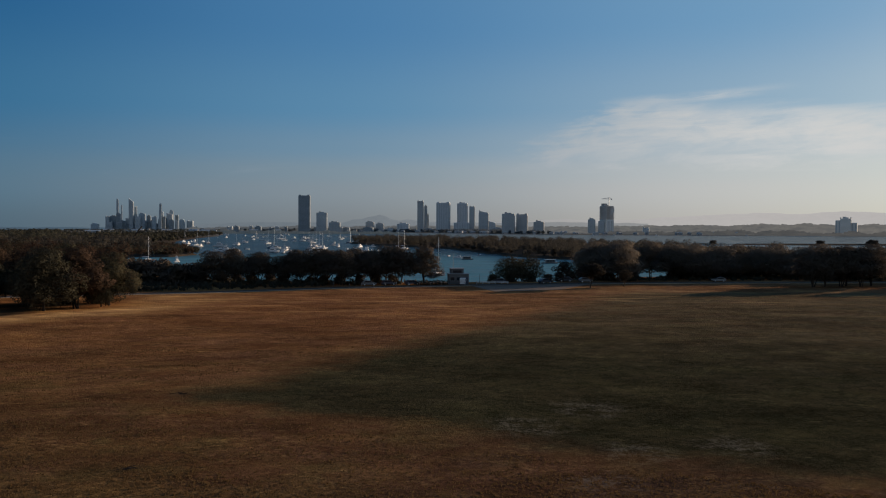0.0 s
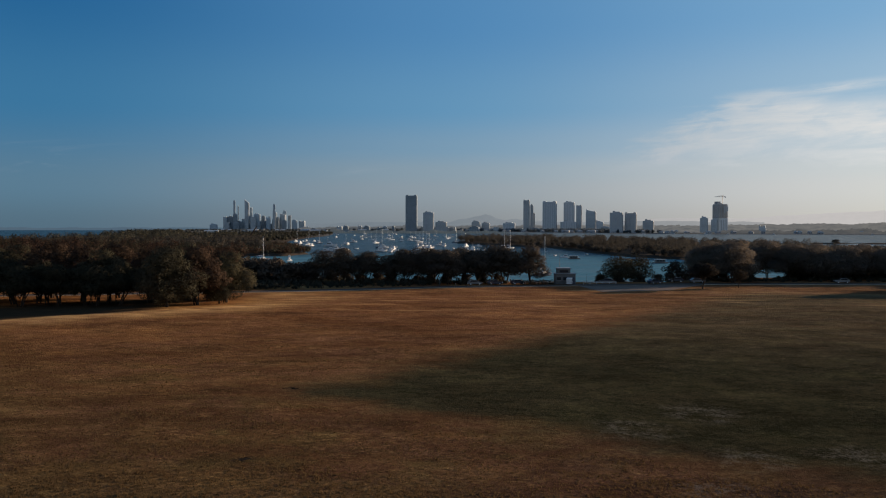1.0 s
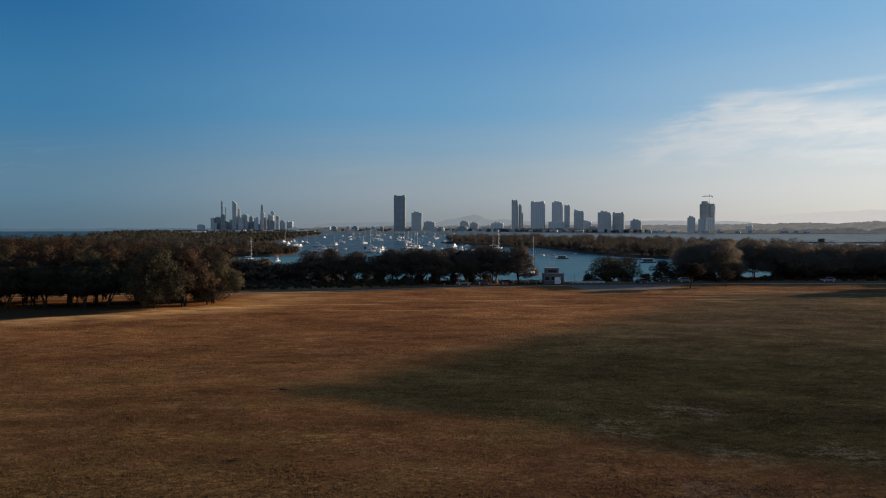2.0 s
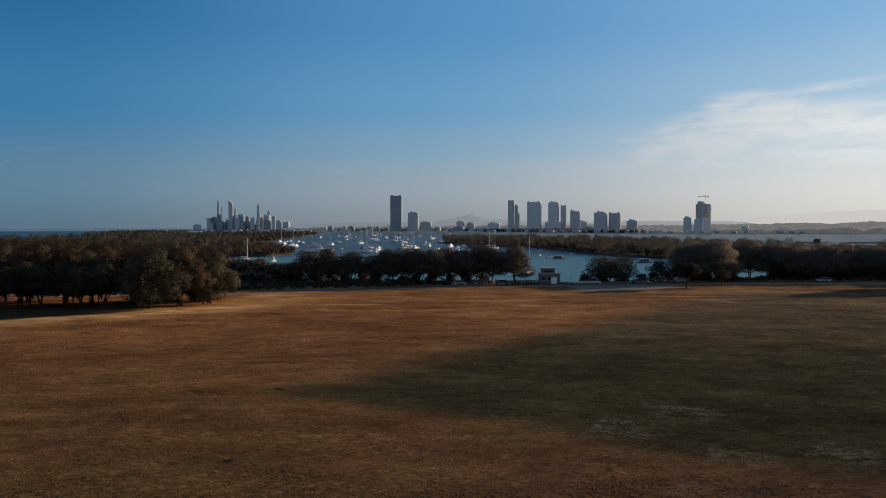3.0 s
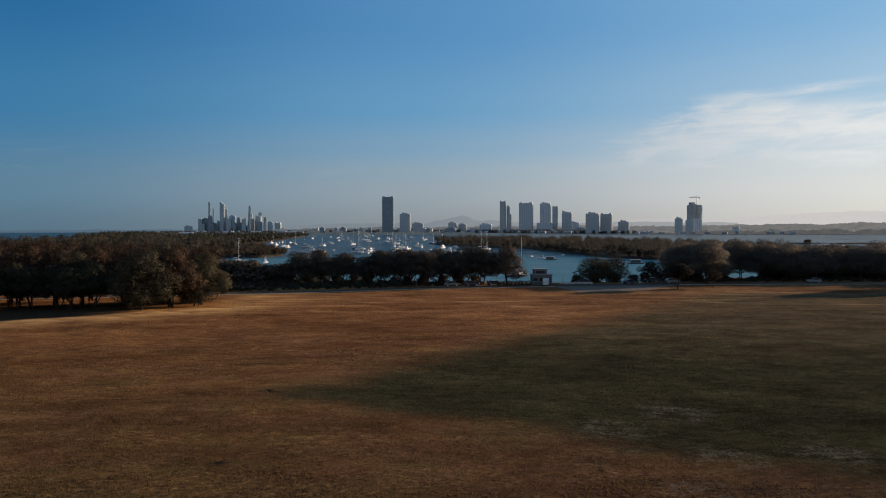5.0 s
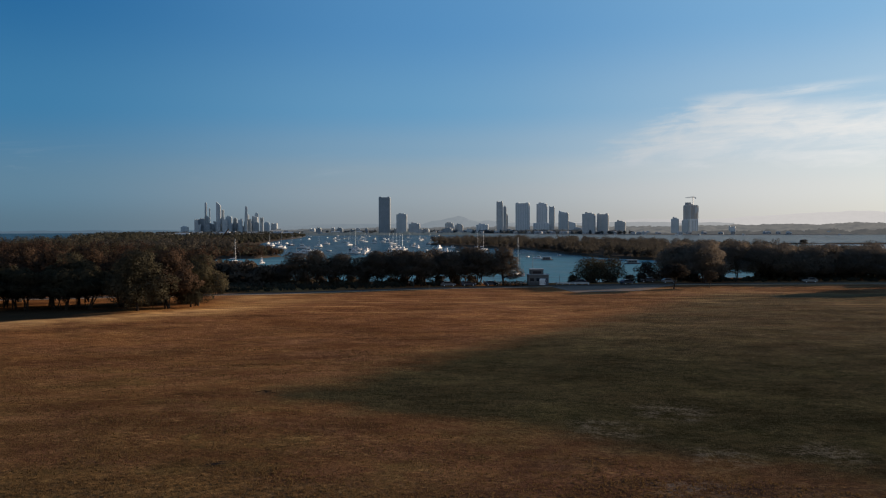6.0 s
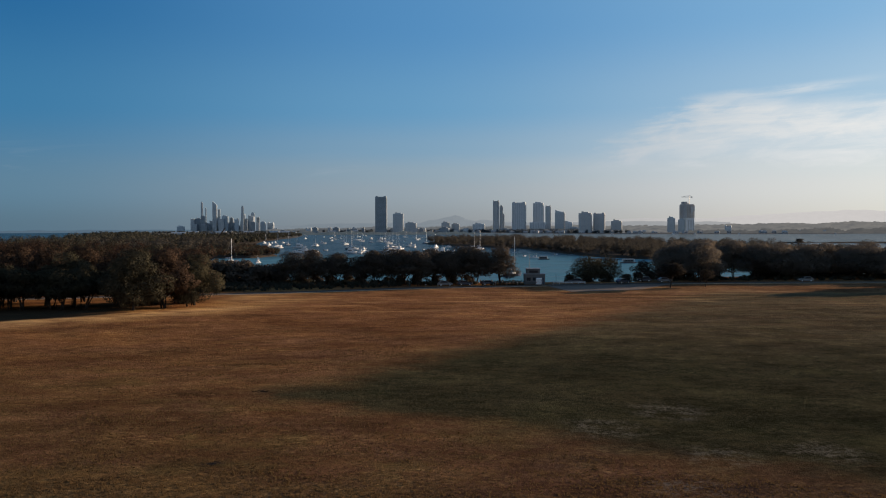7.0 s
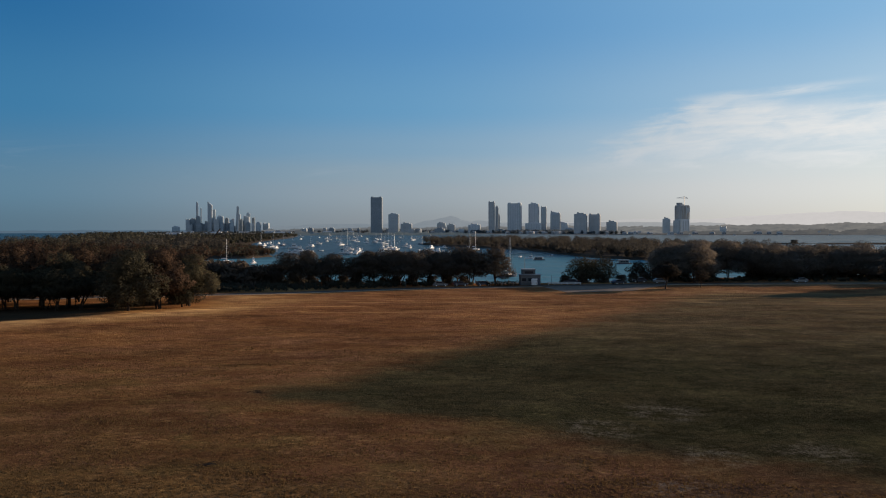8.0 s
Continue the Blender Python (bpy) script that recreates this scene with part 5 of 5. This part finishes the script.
def make_yacht(length, mast, material, label):
    boat = thing("sailing_yacht", label, "boat", group="moored boats")
    beam, free = length * 0.3, length * 0.1
    part("hull", hull_mesh(length, beam, free, "hull", material), material, boat)
    cab = loft([[(x, -w, free), (x, w, free), (x, w * 0.8, free + hh), (x, -w * 0.8, free + hh)] for x, w, hh in ((-length * 0.18, beam * 0.3, 0.5), (0, beam * 0.32, 0.62), (length * 0.2, beam * 0.24, 0.4))])
    part("cabin", cab, M_WHITE, boat)
    for s in (-1, 1):
        part("window", box(0, s * beam * 0.285, free + 0.16, length * 0.22, 0.06, 0.22), M_GLASS, boat)
    part("mast", tube([(length * 0.08, 0, free), (length * 0.08, 0, mast)], [0.10, 0.07], 8), M_ALU, boat)
    part("boom", tube([(length * 0.08, 0, free + 1.6), (-length * 0.34, 0, free + 1.7)], [0.09, 0.08], 6), M_ALU, boat)
    part("furled_sail", tube([(length * 0.05, 0, free + 1.85), (-length * 0.15, 0, free + 1.95), (-length * 0.33, 0, free + 1.85)], [0.16, 0.2, 0.1], 6), M_CANVAS, boat)
    part("spreader", tube([(length * 0.08, -beam * 0.35, mast * 0.6), (length * 0.08, beam * 0.35, mast * 0.6)], [0.05, 0.05], 5), M_ALU, boat)
    part("forestay", tube([(length * 0.5, 0, free * 1.3), (length * 0.08, 0, mast * 0.97)], [0.025, 0.02], 4), M_STEEL, boat)
    part("backstay", tube([(-length * 0.48, 0, free), (length * 0.08, 0, mast * 0.99)], [0.018, 0.018], 4), M_STEEL, boat)
    for s in (-1, 1):
        part("shroud", tube([(length * 0.06, s * beam * 0.45, free), (length * 0.08, s * beam * 0.35, mast * 0.6), (length * 0.08, 0, mast * 0.97)], [0.018, 0.018, 0.018], 4), M_STEEL, boat)
    part("rudder", box(-length * 0.5, 0, -0.4, 0.35, 0.06, 0.7), material, boat)
    return boat


def make_cruiser(length, label, fly=True):
    boat = thing("motor_cruiser", label, "boat", group="moored boats")
    beam, free = length * 0.33, length * 0.12
    part("hull", hull_mesh(length, beam, free, "hull", M_WHITE), M_WHITE, boat)
    part("cabin", loft([[(x, -w, free), (x, w, free), (x + dx, w * 0.85, free + hh), (x + dx, -w * 0.85, free + hh)] for x, w, dx, hh in ((-length * 0.25, beam * 0.4, 0, 1.5), (length * 0.05, beam * 0.4, 0, 1.5), (length * 0.25, beam * 0.3, -0.9, 1.35))]), M_WHITE, boat)
    for s in (-1, 1):
        part("window", box(-length * 0.08, s * beam * 0.375, free + 0.6, length * 0.3, 0.08, 0.55), M_GLASS, boat)
    part("windscreen", box(length * 0.185, 0, free + 0.65, 0.1, beam * 0.5, 0.55), M_GLASS, boat)
    part("swim_platform", box(-length * 0.53, 0, 0.25, length * 0.09, beam * 0.8, 0.12), M_TIMBER, boat)
    part("bow_rail", tube([(length * 0.1, beam * 0.4, free + 0.6), (length * 0.42, beam * 0.2, free + 0.9), (length * 0.52, 0, free + 1.0), (length * 0.42, -beam * 0.2, free + 0.9), (length * 0.1, -beam * 0.4, free + 0.6)], [0.04] * 5, 5), M_STEEL, boat)
    if fly:
        part("flybridge", box(-length * 0.08, 0, free + 1.5, length * 0.26, beam * 0.6, 0.7, 0.08), M_WHITE, boat)
        part("bimini", box(-length * 0.1, 0, free + 3.0, length * 0.24, beam * 0.55, 0.1, 0.03), M_CANVAS, boat)
        for sx in (-1, 1):
            for sy in (-1, 1):
                part("bimini_pole", tube([(-length * 0.1 + sx * length * 0.1, sy * beam * 0.25, free + 2.15), (-length * 0.1 + sx * length * 0.1, sy * beam * 0.25, free + 3.05)], [0.03, 0.03], 5), M_STEEL, boat)
    part("aerial", tube([(-length * 0.2, 0, free + 1.5), (-length * 0.22, 0, free + 4.6)], [0.04, 0.02], 5), M_STEEL, boat)
    return boat


def make_dinghy(label):
    boat = thing("dinghy", label, "boat", group="moored boats")
    part("hull", hull_mesh(4.2, 1.8, 0.65, "hull", M_WHITE), M_WHITE, boat)
    for x in (-1.2, 0.0, 1.0):
        part("thwart", box(x, 0, 0.42, 0.3, 1.4, 0.06), M_TIMBER, boat)
    part("outboard", box(-2.25, 0, 0.1, 0.4, 0.35, 1.0, 0.08), M_RUBBER, boat)
    return boat


def make_houseboat(label):
    boat = thing("houseboat", label, "boat", group="moored boats")
    for s in (-1, 1):
        part("pontoon", hull_mesh(9.0, 0.9, 0.6, "pontoon", M_NAVY), M_NAVY, boat).location = (0, s * 1.2, 0)
    part("deck", box(0, 0, 0.55, 8.6, 3.4, 0.15, 0.03), M_TIMBER, boat)
    part("cabin", box(-0.4, 0, 0.7, 6.0, 2.9, 1.9, 0.06), M_RENDER, boat)
    for s in (-1, 1):
        for k in range(3):
            part("window", box(-2.2 + 1.8 * k, s * 1.46, 1.35, 1.3, 0.06, 0.8), M_GLASS, boat)
    part("roof", box(-0.3, 0, 2.6, 7.4, 3.4, 0.16, 0.04), M_WHITE, boat)
    for sx in (-4.1, 3.2):
        for s in (-1, 1):
            part("post", tube([(sx, s * 1.55, 0.7), (sx, s * 1.55, 2.6)], [0.05, 0.05], 6), M_ALU, boat)
    part("rail", tube([(3.2, -1.6, 1.5), (4.2, -1.5, 1.5), (4.2, 1.5, 1.5), (3.2, 1.6, 1.5)], [0.035] * 4, 5), M_ALU, boat)
    return boat


YACHTS = [make_yacht(9.5, 13.5, M_WHITE, "white moored sailing yacht with a bare mast"), make_yacht(11.5, 15.5, M_WHITE, "long white sailing yacht with furled blue sail cover"), make_yacht(10.0, 15.0, M_NAVY, "dark-hulled sailing yacht with a bare mast")]
CRUISERS = [make_cruiser(9.0, "white motor cruiser with a flybridge"), make_cruiser(6.8, "small white cabin cruiser at its mooring", False)]
DINGHY = make_dinghy("small open white dinghy")
BARGE = make_houseboat("grey-brown houseboat with a flat white roof")
SAIL_SPOTS = [(-111.9, 460.6, 13.2), (-160.5, 799, 14.7), (-158.4, 849, 15.6), (-162.7, 937, 15.3), (-124, 877, 11.3), (-97.6, 937, 17.2), (-72, 734, 19.0), (-100.5, 1182, 12.9), (-39, 734, 12.5),
              (-37.5, 776, 17.4), (-34.9, 790, 14.8), (-30.5, 734, 14.0), (35.5, 715, 16.6), (40.4, 715, 16.1), (-52, 1000, 14), (31.0, 318, 15.2), (-62, 1090, 14), (-118, 1300, 15), (-8, 1010, 14)]
used = set()


def moor(kinds, k, x, y, turn, s=1.0, sz=None):
    ob = kinds[k % len(kinds)]
    m = pose(x, y, SHORE, 0, 0, turn)
    if ob.name in used:
        ob = copy_thing(ob, m)
    else:
        used.add(ob.name)
        ob.matrix_basis = m
    ob.scale = (s, s, sz or s)
    return ob


rng = random.Random(5)
HEAD = 48
for k, (x, y, mast) in enumerate(SAIL_SPOTS):
    moor(YACHTS, k + 2, x, y, HEAD + rng.uniform(-18, 18), 1.0, mast / (15.0, 13.5, 15.5)[k % 3])
MOTOR_SPOTS = [(-178, 906), (-146, 799), (-104, 679), (-121.7, 877), (-133, 1006), (-150, 1235), (-69.5, 728), (-62, 742), (-55, 663), (-80.7, 1087), (-72.5, 1132), (-46, 849), (-27.8, 712),
               (-24.3, 849), (-17.4, 799), (-23.8, 1294), (3.2, 776), (15.2, 799), (-85, 1400), (-110, 1500), (-30, 1500), (-200, 1650), (-160, 1800), (-60, 1750)]
for k, (x, y) in enumerate(MOTOR_SPOTS):
    moor(CRUISERS, k, x, y, HEAD + rng.uniform(-30, 30) + (180 if k % 4 == 1 else 0))
for k in range(26):
    y = rng.uniform(950, 2300)
    x = -0.016 * y + rng.uniform(-0.115, 0.025) * y
    moor(CRUISERS if k % 3 else YACHTS, k, x, y, HEAD + rng.uniform(-40, 40), rng.uniform(0.7, 1.0))
moor(CRUISERS, 0, -93.5, 446, 50, 0.38, 0.6)
# rafts of larger boats lying close together
for k, (x, y, a, sc) in enumerate([(-105, 634, 20, 1.0), (-101, 628, 190, 1.15), (-96, 632, 15, 0.9), (-92, 640, 30, 1.1), (-59, 616, 100, 1.2), (-53, 612, 85, 1.1), (-49, 622, 30, 1.0), (-62, 628, 20, 1.2),
                                   (4, 640, 95, 1.2), (8, 645, 80, 1.35), (12, 641, 100, 1.1), (-1, 648, 30, 1.0), (17, 652, 70, 0.9), (-29, 640, 40, 1.0), (-84, 560, 90, 0.8), (-36, 655, 20, 1.1)]):
    moor(CRUISERS, k + 1, x, y, a, sc * 0.85)


def make_pontoon(length):
    """A floating walkway: deck, floats and guide piles."""
    p = thing("floating_pontoon", "pale timber floating pontoon in the anchorage", "pontoon", group="floating pontoons")
    part("deck", box(0, 0, 0.35, length, 2.4, 0.25, 0.03), M_RAIL, p)
    for k in range(int(length / 6)):
        part("float", box(-length / 2 + 3 + 6 * k, 0, -0.3, 3.6, 2.0, 0.65, 0.08), M_CONC, p)
        part("post", tube([(-length / 2 + 3 + 6 * k, 1.4, -4), (-length / 2 + 3 + 6 * k, 1.4, 2.2)], [0.18, 0.16], 6), M_TIMBER, p)
    return p


PONTOON = make_pontoon(48)
PONTOON.matrix_basis = pose(-63, 1276, SHORE, 0, 0, 4)
for x, y, a in ((-172, 1571, 3), (-195, 1840, -4), (-110, 1900, 2), (-20, 1720, 5)):
    copy_thing(PONTOON, pose(x, y, SHORE, 0, 0, a))
big = moor(CRUISERS, 0, -128, 799, 8, 1.35)
big["label"] = "large white motor cruiser lying broadside"
for x, y in [(-131.8, 679), (84.4, 566), (-7.8, 715), (-90, 700), (60, 540)]:
    moor([DINGHY], 0, x, y, HEAD + rng.uniform(-40, 40))
for k, (x, y) in enumerate([(-210, 1040), (-203, 1052), (-197, 1036), (-190, 1060), (-206, 1090), (-231, 1420), (-226, 1480)]):
    moor(CRUISERS, k, x, y, 60 + 20 * (k % 3), 0.8)
moor(CRUISERS, 1, -103.6, 494, 100, 0.7)
moor([BARGE], 0, 65, 486, 3, 0.72)
moor([BARGE], 0, 102.5, 432, 5, 0.8)
moor(CRUISERS, 1, 62.4, 508, 170, 0.8)
for x, y in [(498, 2300), (659, 2270), (714, 2250), (817, 2200), (1050, 2150), (-296, 1941), (-337, 2700)]:
    moor(CRUISERS, 0, x, y, rng.uniform(-20, 20), 1.1)

# ---- kiosk, vehicles, posts by the water ----
kiosk = thing("boat_ramp_kiosk", "low grey-brown two-tier kiosk on the waterfront", "building", pose(30.9, 252, 0))
part("wall", box(0, 0, -0.4, 6.0, 5.0, 3.5, 0.05), M_RENDER, kiosk)
part("upper_storey", box(-0.4, 0.3, 3.1, 3.9, 3.6, 1.55, 0.05), M_RENDER, kiosk)
part("roof", box(0, 0, 3.06, 6.5, 5.5, 0.16, 0.04), M_ROOF, kiosk)
part("roof", box(-0.4, 0.3, 4.65, 4.4, 4.1, 0.15, 0.04), M_ROOF, kiosk)
for k in range(2):
    w = part("window", box(-2.0 + 1.9 * k, -2.53, 1.1, 1.2, 0.1, 1.0), M_GLASS, kiosk)
    part("frame", box(-2.0 + 1.9 * k, -2.56, 1.0, 1.4, 0.05, 0.1), M_STEEL, w)
part("window", box(-0.4, -1.53, 3.45, 2.6, 0.1, 0.7), M_GLASS, kiosk)
part("door", box(2.2, -2.54, 0.0, 1.0, 0.1, 2.1), M_NAVY, kiosk)
part("aerial", tube([(-1.5, 0, 4.7), (-1.5, 0, 9.0)], [0.06, 0.04], 6), M_POST, kiosk)
rail = thing("guard_rail", "low white painted rail on short posts by the apron", "rail", pose(36.2, 249.6, 0, 0, 0, 3))
for k in range(6):
    part("post", box(0.1 + 1.95 * k, 0, -0.3, 0.14, 0.14, 1.02, 0.02), M_RAIL, rail)
for z in (0.38, 0.66):
    part("bar", box(4.95, -0.09, z, 10.2, 0.05, 0.13, 0.01), M_RAIL, rail)
hedge = thing("hedge", "low dark clipped hedge beside the kiosk", "hedge", pose(22.5, 247.5, 0, 0, 0, 12))
hedge_rng = np.random.default_rng(71)
tri, out = tufts(hedge_rng, [(-4.2 + 1.2 * k, 0, 0.65, 0.95, 0.7, 0.75) for k in range(8)], 2600, 0.14)
part("foliage", sprays("foliage", tri, M_LEAF_DARK, out), M_LEAF_DARK, hedge)
for k in range(4):
    part("stem", tube([(-3.6 + 2.4 * k, 0, -0.2), (-3.6 + 2.4 * k, 0, 0.6)], [0.06, 0.03], 6), M_BARK, hedge)
deck = thing("jetty", "dark timber jetty on piles beside the kiosk", "jetty", pose(24, 262, 0))
for k in range(24):
    part("plank", box(-9 + 0.8 * k, 0, -0.3, 0.74, 5.0, 0.12), M_TIMBER, deck)
for k in range(6):
    for s in (-1, 1):
        part("post", tube([(-8.8 + 3.5 * k, s * 2.3, -5), (-8.8 + 3.5 * k, s * 2.3, 0.6)], [0.16, 0.15], 8), M_TIMBER, deck)


def make_car(label, paint, kind="car"):
    car = thing(kind, label, "car", group="parked vehicles")
    van = kind == "van"
    if van:
        prof = [(-2.4, 0.35), (2.3, 0.35), (2.4, 0.75), (2.25, 1.15), (1.6, 1.95), (1.3, 2.05), (-2.3, 2.1), (-2.42, 1.9)]
    else:
        prof = [(-2.15, 0.35), (2.15, 0.35), (2.2, 0.65), (2.0, 0.85), (1.05, 0.98), (0.35, 1.48), (-1.2, 1.5), (-1.95, 1.05), (-2.2, 0.9)]
    half = 0.86
    bm = loft([[(x, s * half * (0.93 if abs(s) == 1 else 1.0), z) for x, z in prof] for s in (-1, -0.9, 0.9, 1)])
    part("body", bm, paint, car)
    top = 1.95 if van else 1.42
    for s in (-1, 1):
        bmw = loft([[(x, s * (half - 0.03 + o), z) for x, z in ([(-2.0, 1.25), (1.55, 1.25), (1.15, 1.85), (-2.0, 1.85)] if van else [(-1.55, 1.0), (0.85, 1.0), (0.28, 1.4), (-1.15, 1.42)])] for o in (0, 0.05)])
        part("side_window", bmw, M_GLASS, car)
    part("windscreen", loft([[(x + o, y, z) for x, z, y in ([(2.12, 1.25, -0.7), (2.12, 1.25, 0.7), (1.68, 1.88, 0.62), (1.68, 1.88, -0.62)] if van else [(1.02, 1.0, -0.7), (1.02, 1.0, 0.7), (0.42, 1.45, 0.62), (0.42, 1.45, -0.62)])] for o in (0, 0.06)]), M_GLASS, car)
    for x in (-1.35, 1.35):
        for s in (-1, 1):
            wh = part("wheel", tube([(x, s * 0.68, 0.32), (x, s * 0.9, 0.32)], [0.32, 0.32], 16), M_RUBBER, car)
            part("rim", tube([(x, s * 0.9, 0.32), (x, s * 0.92, 0.32)], [0.19, 0.17], 12), M_ALU, wh)
    for s in (-1, 1):
        part("headlight", box(2.14, s * 0.6, 0.66, 0.14, 0.3, 0.14, 0.03), M_ALU, car)
        part("tail_light", box(-2.2 if not van else -2.42, s * 0.7, 0.85, 0.1, 0.2, 0.18, 0.02), M_TAIL, car)
        part("mirror", box(0.85 if not van else 1.7, s * 0.98, 1.0 if not van else 1.3, 0.14, 0.2, 0.14, 0.03), paint, car)
    part("bumper", box(2.2, 0, 0.38, 0.16, 1.6, 0.22, 0.04), M_RUBBER, car)
    return car


M_TAIL = plain("red_lens", (0.25, 0.01, 0.01), (0.35, 0.02, 0.02), 3, 0.25, relief=0)
M_CAR_WHITE = plain("dim_grey_white_paint", (0.16, 0.16, 0.155), (0.21, 0.21, 0.20), 1, 0.6, 0, 0, coat=0.2)
M_SILVER = plain("silver_paint", (0.11, 0.11, 0.115), (0.15, 0.15, 0.15), 1, 0.5, 0.3, 0, coat=0.4)
M_DARKPAINT = plain("dark_blue_paint", (0.025, 0.03, 0.045), (0.04, 0.05, 0.07), 1, 0.3, 0.3, 0, coat=0.4)
WHITE_CAR, SILVER_CAR, DARK_CAR = make_car("white parked hatchback by the road", M_CAR_WHITE), make_car("silver parked car under the shore trees", M_SILVER), make_car("dark parked car under the shore trees", M_DARKPAINT)
VAN = make_car("white van parked beside the kiosk", M_RAIL, "van")
WHITE_CAR.matrix_basis = pose(116.5, 257.6, 0.07, 0, 0, 178)
SILVER_CAR.matrix_basis = pose(3.6, 245.0, 0, 0, 0, 10)
DARK_CAR.matrix_basis = pose(58, 252, 0.05, 0, 0, 30)
VAN.matrix_basis = pose(31.7, 246.6, 0.02, 0, 0, 80)
copy_thing(DARK_CAR, pose(44, 254.5, 0.02, 0, 0, 170))
copy_thing(SILVER_CAR, pose(72.3, 257.2, 0.04, 0, 0, 4))
copy_thing(DARK_CAR, pose(66.8, 261.0, 0.02, 0, 0, 172))
copy_thing(DARK_CAR, pose(9.5, 246.2, 0, 0, 0, 14))
copy_thing(DARK_CAR, pose(16.5, 247.5, 0, 0, 0, 20))


def make_lamp(label):
    lamp = thing("lamp_post", label, "lamp post", group="posts along the road")
    part("pole", tube([(0, 0, -0.3), (0, 0, 0.4), (0, 0, 4.6)], [0.10, 0.09, 0.06], 8), M_POST, lamp)
    part("arm", tube([(0, 0, 4.5), (0.5, 0, 4.75), (0.9, 0, 4.75)], [0.05, 0.045, 0.04], 6), M_POST, lamp)
    part("lamp_head", box(1.0, 0, 4.68, 0.5, 0.22, 0.12, 0.03), M_POST, lamp)
    return lamp


LAMP = make_lamp("dark steel lamp post by the road")
LAMP.matrix_basis = pose(-6.5, 235.5, 0)
LAMP.scale = (0.62, 0.62, 0.62)
for x, y in [(37.2, 249.5), (84, 257.5)]:
    copy_thing(LAMP, pose(x, y, 0, 0, 0, 90))


def make_bollard():
    b = thing("bollard", "short timber bollard at the edge of the grass", "bollard", group="bollards")
    part("post", tube([(0, 0, -0.3), (0, 0, 0.95)], [0.11, 0.10], 8), M_TIMBER, b)
    part("cap", tube([(0, 0, 0.95), (0, 0, 1.02)], [0.12, 0.07], 8), M_WHITE, b)
    return b


BOLLARD = make_bollard()
BOLLARD.matrix_basis = pose(36, 248.3, 0)
for k in range(9):
    copy_thing(BOLLARD, pose(-2 + 3.4 * k, 237.2 + 1.05 * k, 0))

# sandbank trees
plant(SHRUB, 556, 948, 2.1, 1.2, 0, "low domed dark tree on the sandbank")
plant(SHRUB, 622, 950, 1.9, 1.5, 1, "low grey-brown shrub on the sandbank")
plant(SHRUB, 629, 951, 1.3, None, 2, "low grey-brown shrub on the sandbank")
plant(SHRUB, 437, 984, 1.8, 1.0, 3, "low domed dark tree on the sandbank")

# leaning dead trunk above the scrub of the spit
snag = thing("dead_tree", "dark leaning dead trunk above the spit scrub", "tree", pose(-231, 900, 0))
part("trunk", tube([(-3, 0, -1), (0, 0, 8), (3, 0, 12.5), (7, 0, 17.8)], [1.0, 0.95, 0.8, 0.45], 8), M_BARK, snag, smooth=True)
part("limb", tube([(3.4, 0, 11.2), (7.5, 0.5, 11.6), (10, 0.5, 13.5)], [0.4, 0.3, 0.12], 6), M_BARK, snag, smooth=True)
part("limb", tube([(1, 0, 8.2), (-1.5, 0.4, 10), (-2, 0.3, 11.5)], [0.4, 0.25, 0.1], 6), M_BARK, snag, smooth=True)

# ---- litter on the field ----

def make_litter(x, y, seed):
    rng = random.Random(seed)
    heap = thing("fallen_branch", "dark fallen twigs lying on the grass", "branch", pose(x, y, float(relief(np.array(x * 1.0), np.array(y * 1.0)))), "fallen branches")
    for k in range(7):
        a, l = rng.uniform(-0.6, 0.6), rng.uniform(0.5, 1.3)
        ox, oy = rng.uniform(-0.6, 0.6), rng.uniform(-0.5, 0.5)
        part("twig", tube([(ox, oy, 0.02), (ox + l * 0.5 * math.cos(a), oy + l * 0.5 * math.sin(a), 0.10), (ox + l * math.cos(a), oy + l * math.sin(a), 0.06)], [0.024, 0.018, 0.009], 5), M_BARK, heap)


make_litter(-18.3, 86.5, 1)
make_litter(-16.2, 59.5, 2)
